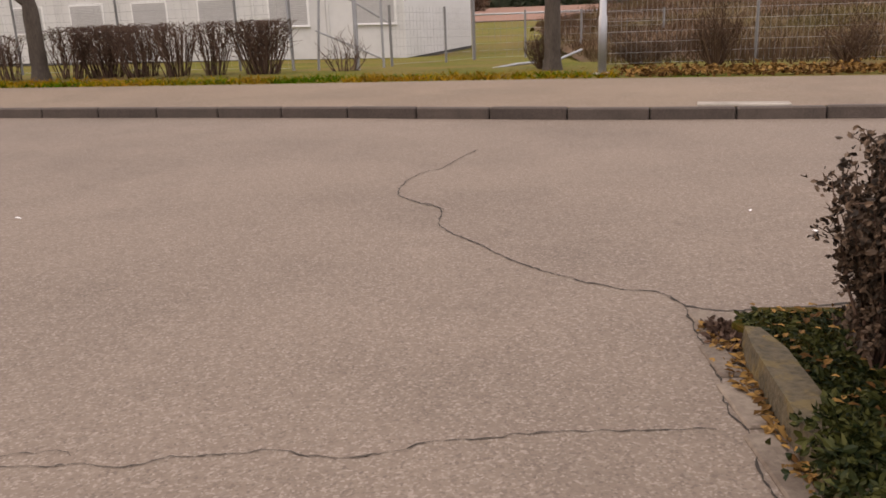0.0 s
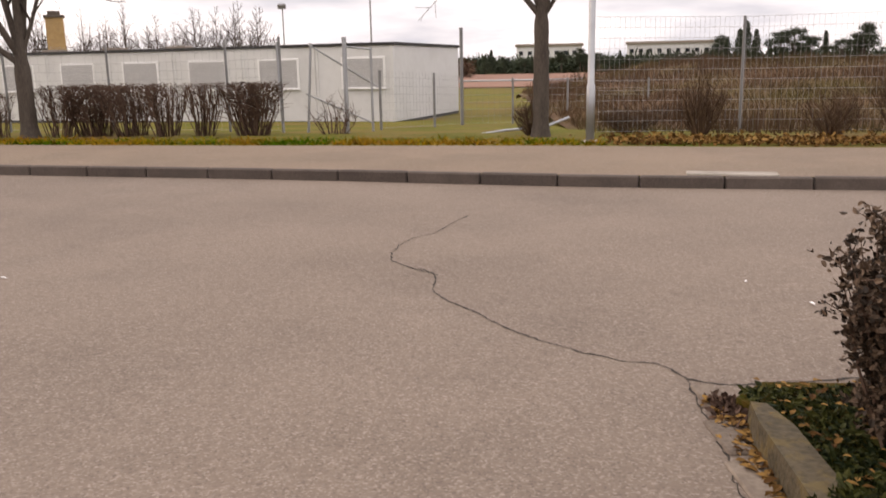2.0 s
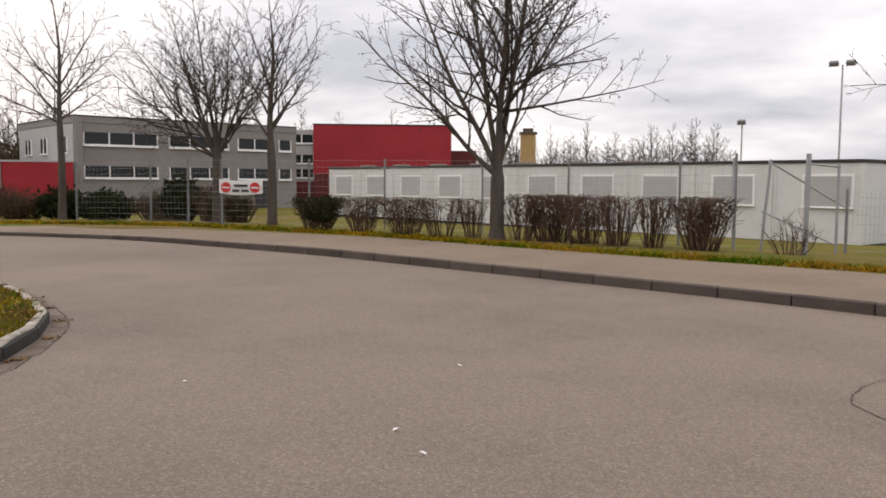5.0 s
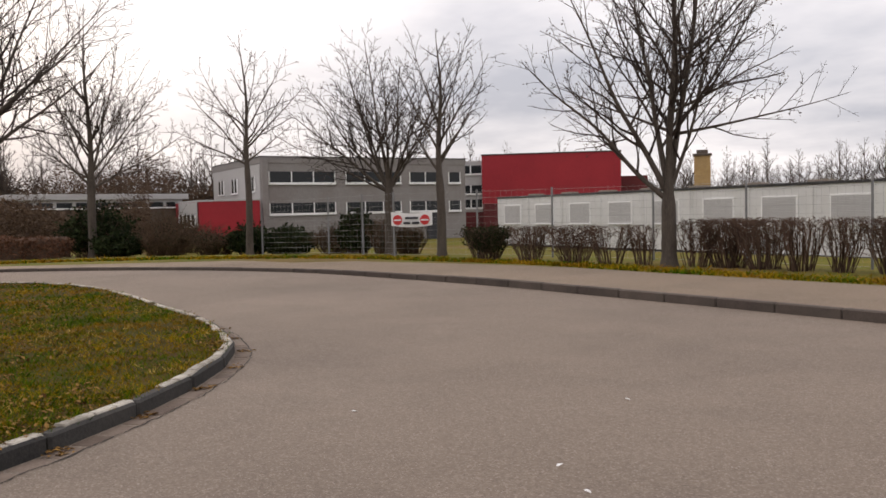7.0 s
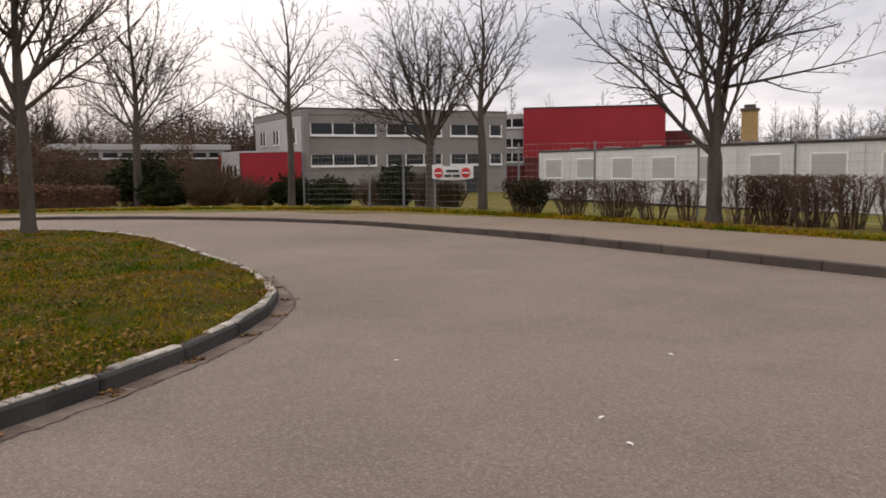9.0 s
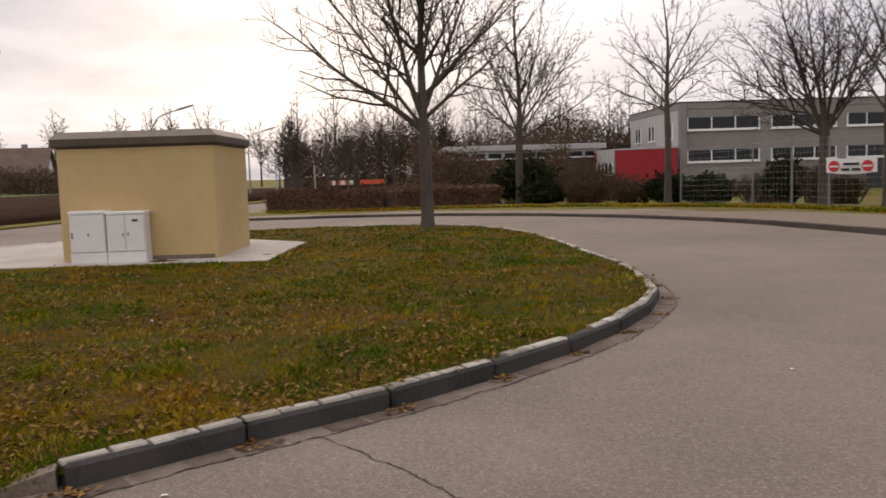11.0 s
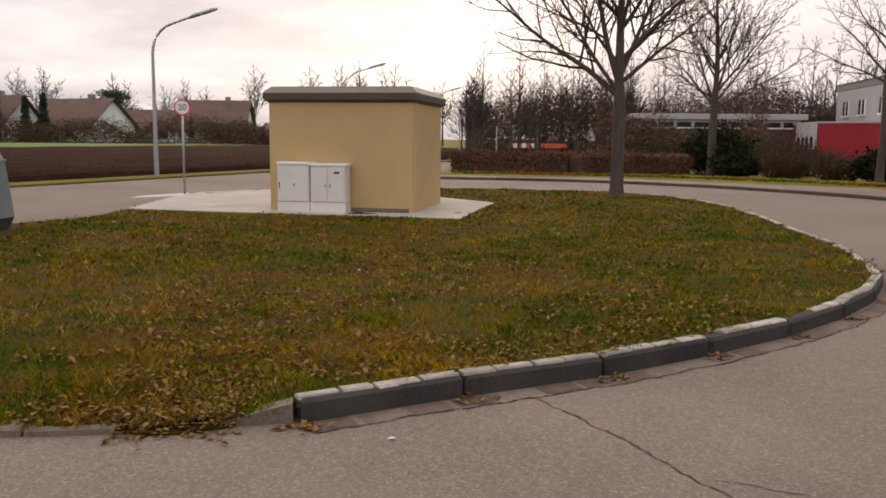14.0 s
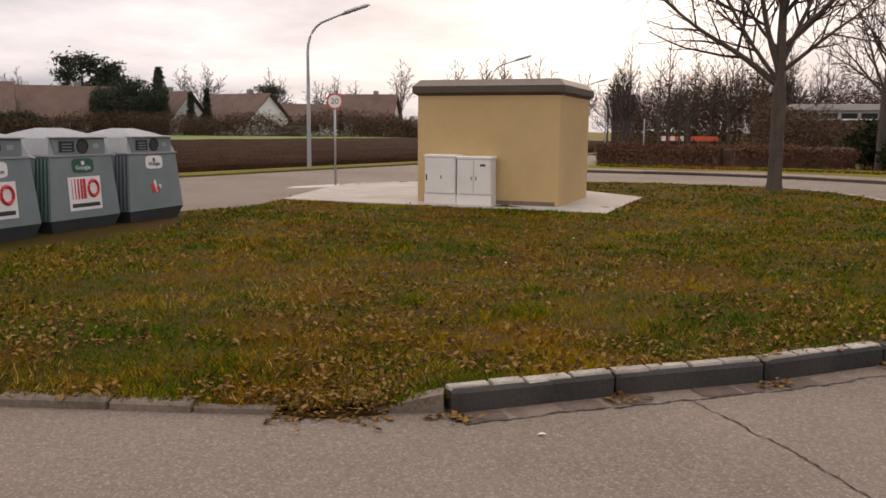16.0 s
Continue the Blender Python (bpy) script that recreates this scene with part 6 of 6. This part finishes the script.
# ---- hedge by the corner, close to the camera ----
def corner_hedge():
    r = random.Random(400)
    tw, lv = Build(), Build()
    ob = thing("corner_hedge", "dense clipped hedge with small purple-brown winter leaves", "hedge", pose(0, 0, 0.05))
    foot = [(1.57 + 0.03 * k + r.uniform(-.05, .05), 3.05 - 0.42 * k + r.uniform(-.08, .08)) for k in range(5)] + [(1.9 + 0.3 * k, 3.1 - 0.3 * k) for k in range(4)]
    for fx, fy in foot:
        for _ in range(34):
            a, rad = r.uniform(0, 6.283), math.sqrt(r.random())
            h = r.uniform(0.66, 0.90) * (1 - 0.08 * rad)
            f0 = Vector((fx + r.uniform(-.05, .05), fy + r.uniform(-.05, .05), 0))
            hd = Vector((fx + math.cos(a) * rad * 0.25, fy + math.sin(a) * rad * 0.32, h))
            mid = f0.lerp(hd, 0.45) + Vector((r.uniform(-.06, .06), r.uniform(-.06, .06), 0))
            tw.tube([f0, mid, hd], [0.008, 0.006, 0.002], 4)
            for _ in range(7):
                s = mid.lerp(hd, r.uniform(-0.6, 1))
                e = s + Vector((r.uniform(-.10, .10), r.uniform(-.10, .10), r.uniform(0, .12)))
                tw.tube([s, e], [0.003, 0.0015], 3)
                for _ in range(32):
                    lv.leaf(s.lerp(e, r.uniform(-0.3, 1.1)) + Vector((r.gauss(0, .018), r.gauss(0, .018), r.gauss(0, .018))), r.uniform(0.018, 0.040), r, 0, 0.65)
    part("branchwork", tw, M_SHRUB, ob)
    part("foliage", lv, M_PRIVET, ob)


corner_hedge()


# ---- grass and leaves on the island ----
def grass(name, n, xy, zf, h, w, mat, label, seed, keep):
    r = random.Random(seed)
    B = Build()
    for _ in range(n):
        x, y = xy(r)
        if not keep(x, y):
            continue
        z = zf(x, y)
        far = max(1.0, math.hypot(x, y) / 7.0)
        for _ in range(3):
            a = r.uniform(0, 6.283)
            hh, ww = h * r.uniform(0.4, 1.4) * (1 + 1.2 * max(0.0, noise.noise(Vector((x * 2.2, y * 2.2, 6))))), w * far
            dx, dy = r.uniform(-1, 1) * hh * 1.5, r.uniform(-1, 1) * hh * 1.5
            px, py = x + r.uniform(-.03, .03), y + r.uniform(-.03, .03)
            i = len(B.v)
            B.v += [(px - math.cos(a) * ww, py - math.sin(a) * ww, z - 0.01), (px + math.cos(a) * ww, py + math.sin(a) * ww, z - 0.01), (px + dx, py + dy, z + hh)]
            B.f.append((i, i + 1, i + 2))
    tagged(part(name, B, mat), label, "grass", kind="stuff")


def lawn_xy(r):
    f = r.random() ** 1.6
    d = 4.5 + 20 * f
    az = r.uniform(48, 128)
    return polar(az, d)


SLAB_POLY = [(-16.62, -4.0), (-14.45, 1.95), (-18.0, 3.25), (-21.6, 1.2), (-22.75, -1.6), (-21.6, -3.35), (-19.6, -3.75)]
on_lawn = lambda x, y: inside(LAWN_POLY, x, y) and not inside(SLAB_POLY, x, y)
grass("grass", 90000, lawn_xy, lawn_h, 0.030, 0.005, M_GRASS, "short patchy green and straw-coloured lawn grass", 71, on_lawn)
patchy = lambda x, y, f, seed, least: on_lawn(x, y) and noise.noise(Vector((x * f, y * f, seed))) + 0.45 * noise.noise(Vector((x * f * 4, y * f * 4, seed))) > least
grass("grass", 32000, lawn_xy, lawn_h, 0.040, 0.0065, M_TUFT, "darker green grass tufts in the lawn", 78, lambda x, y: patchy(x, y, 0.55, 3.3, 0.10))
grass("dead_grass", 22000, lawn_xy, lawn_h, 0.030, 0.0065, M_STRAW, "pale dead grass in clumps on the lawn", 79, lambda x, y: patchy(x, y, 0.8, 9.1, 0.12))
scatter_leaves("fallen_leaves", 34000, lawn_xy, lambda x, y: lawn_h(x, y) + 0.020, 0.050, M_LEAF, "brown fallen leaves strewn over the lawn", 72, 0.6, lambda x, y: patchy(x, y, 0.6, 11, 0.0))
vline = smooth_line([tuple(p) for p in offset_line(BACK, -0.35)], 0.1)


def verge_xy(r):
    p = r.choice(vline)
    return p.x + r.gauss(0, 0.35), p.y + abs(r.gauss(0, 0.55)) - 0.1


grass("verge_tufts", 16000, verge_xy, terrain, 0.07, 0.006, M_GRASS, "uneven grass tufts along the footway's edge", 73, lambda x, y: -34 < x < 2.3 and not inside(OUTER_POLY, x, y))
scatter_leaves("fallen_leaves", 3500, lambda r: (lambda p: (p[0], p[1]))(verge_xy(r)), lambda x, y: terrain(x, y) + 0.02, 0.08, M_LEAF, "dead leaves along the footway's edge", 74, 0.7, lambda x, y: -34 < x < 16)
gutl = offset_line(FULL, -0.14)
scatter_leaves("fallen_leaves", 500, lambda r: (lambda p: (p.x + r.gauss(0, 0.05), p.y + r.gauss(0, 0.05)))(r.choice(gutl[:20])), lambda x, y: 0.012, 0.05, M_LEAF, "brown leaves caught in the island's gutter", 75)
lit = Build()
r8 = random.Random(5)
for x, y, z in ((-2.95, 4.22, 0), (-2.53, 3.95, 0), (1.86, 5.72, 0), (2.1, 5.1, 0), (-10.99, 1.03, 0.13), (-8.9, 0.05, 0.13), (-12.6, -2.1, 0.13), (-4.3, 0.1, 0), (-14.0, -3.6, 0.13), (-3.5, 6.0, 0), (-5.0, 4.4, 0)):
    lit.leaf((x, y, z + 0.01), 0.05, r8, 0.8)
tagged(part("litter", lit, M_LABELW), "small white scraps of litter on the ground", "litter", kind="stuff")

lt = Build()
for _ in range(4600):
    x = r8.uniform(2.4, 15)
    y = 14.75 - 0.225 * (x - 0.9) + abs(r8.gauss(0, 0.7)) + 0.15
    lt.leaf((x, y, terrain(x, y) + 0.03 + r8.uniform(0, 0.06)), r8.uniform(0.05, 0.12), r8, 0.5)
tagged(part("fallen_leaves", lt, M_LEAF), "brown leaf litter under the fence", "leaves", kind="stuff")
b = Build()
b.box(along((2.6, 10.38, 0.13), (3.65, 10.13)) @ pose(0.54, 0.18, 0), 1.08, 0.30, 0.022, 0.008)
tagged(part("drain_cover", b, M_KERBTOP), "pale concrete drain cover set in the footway", "cover", kind="structure")
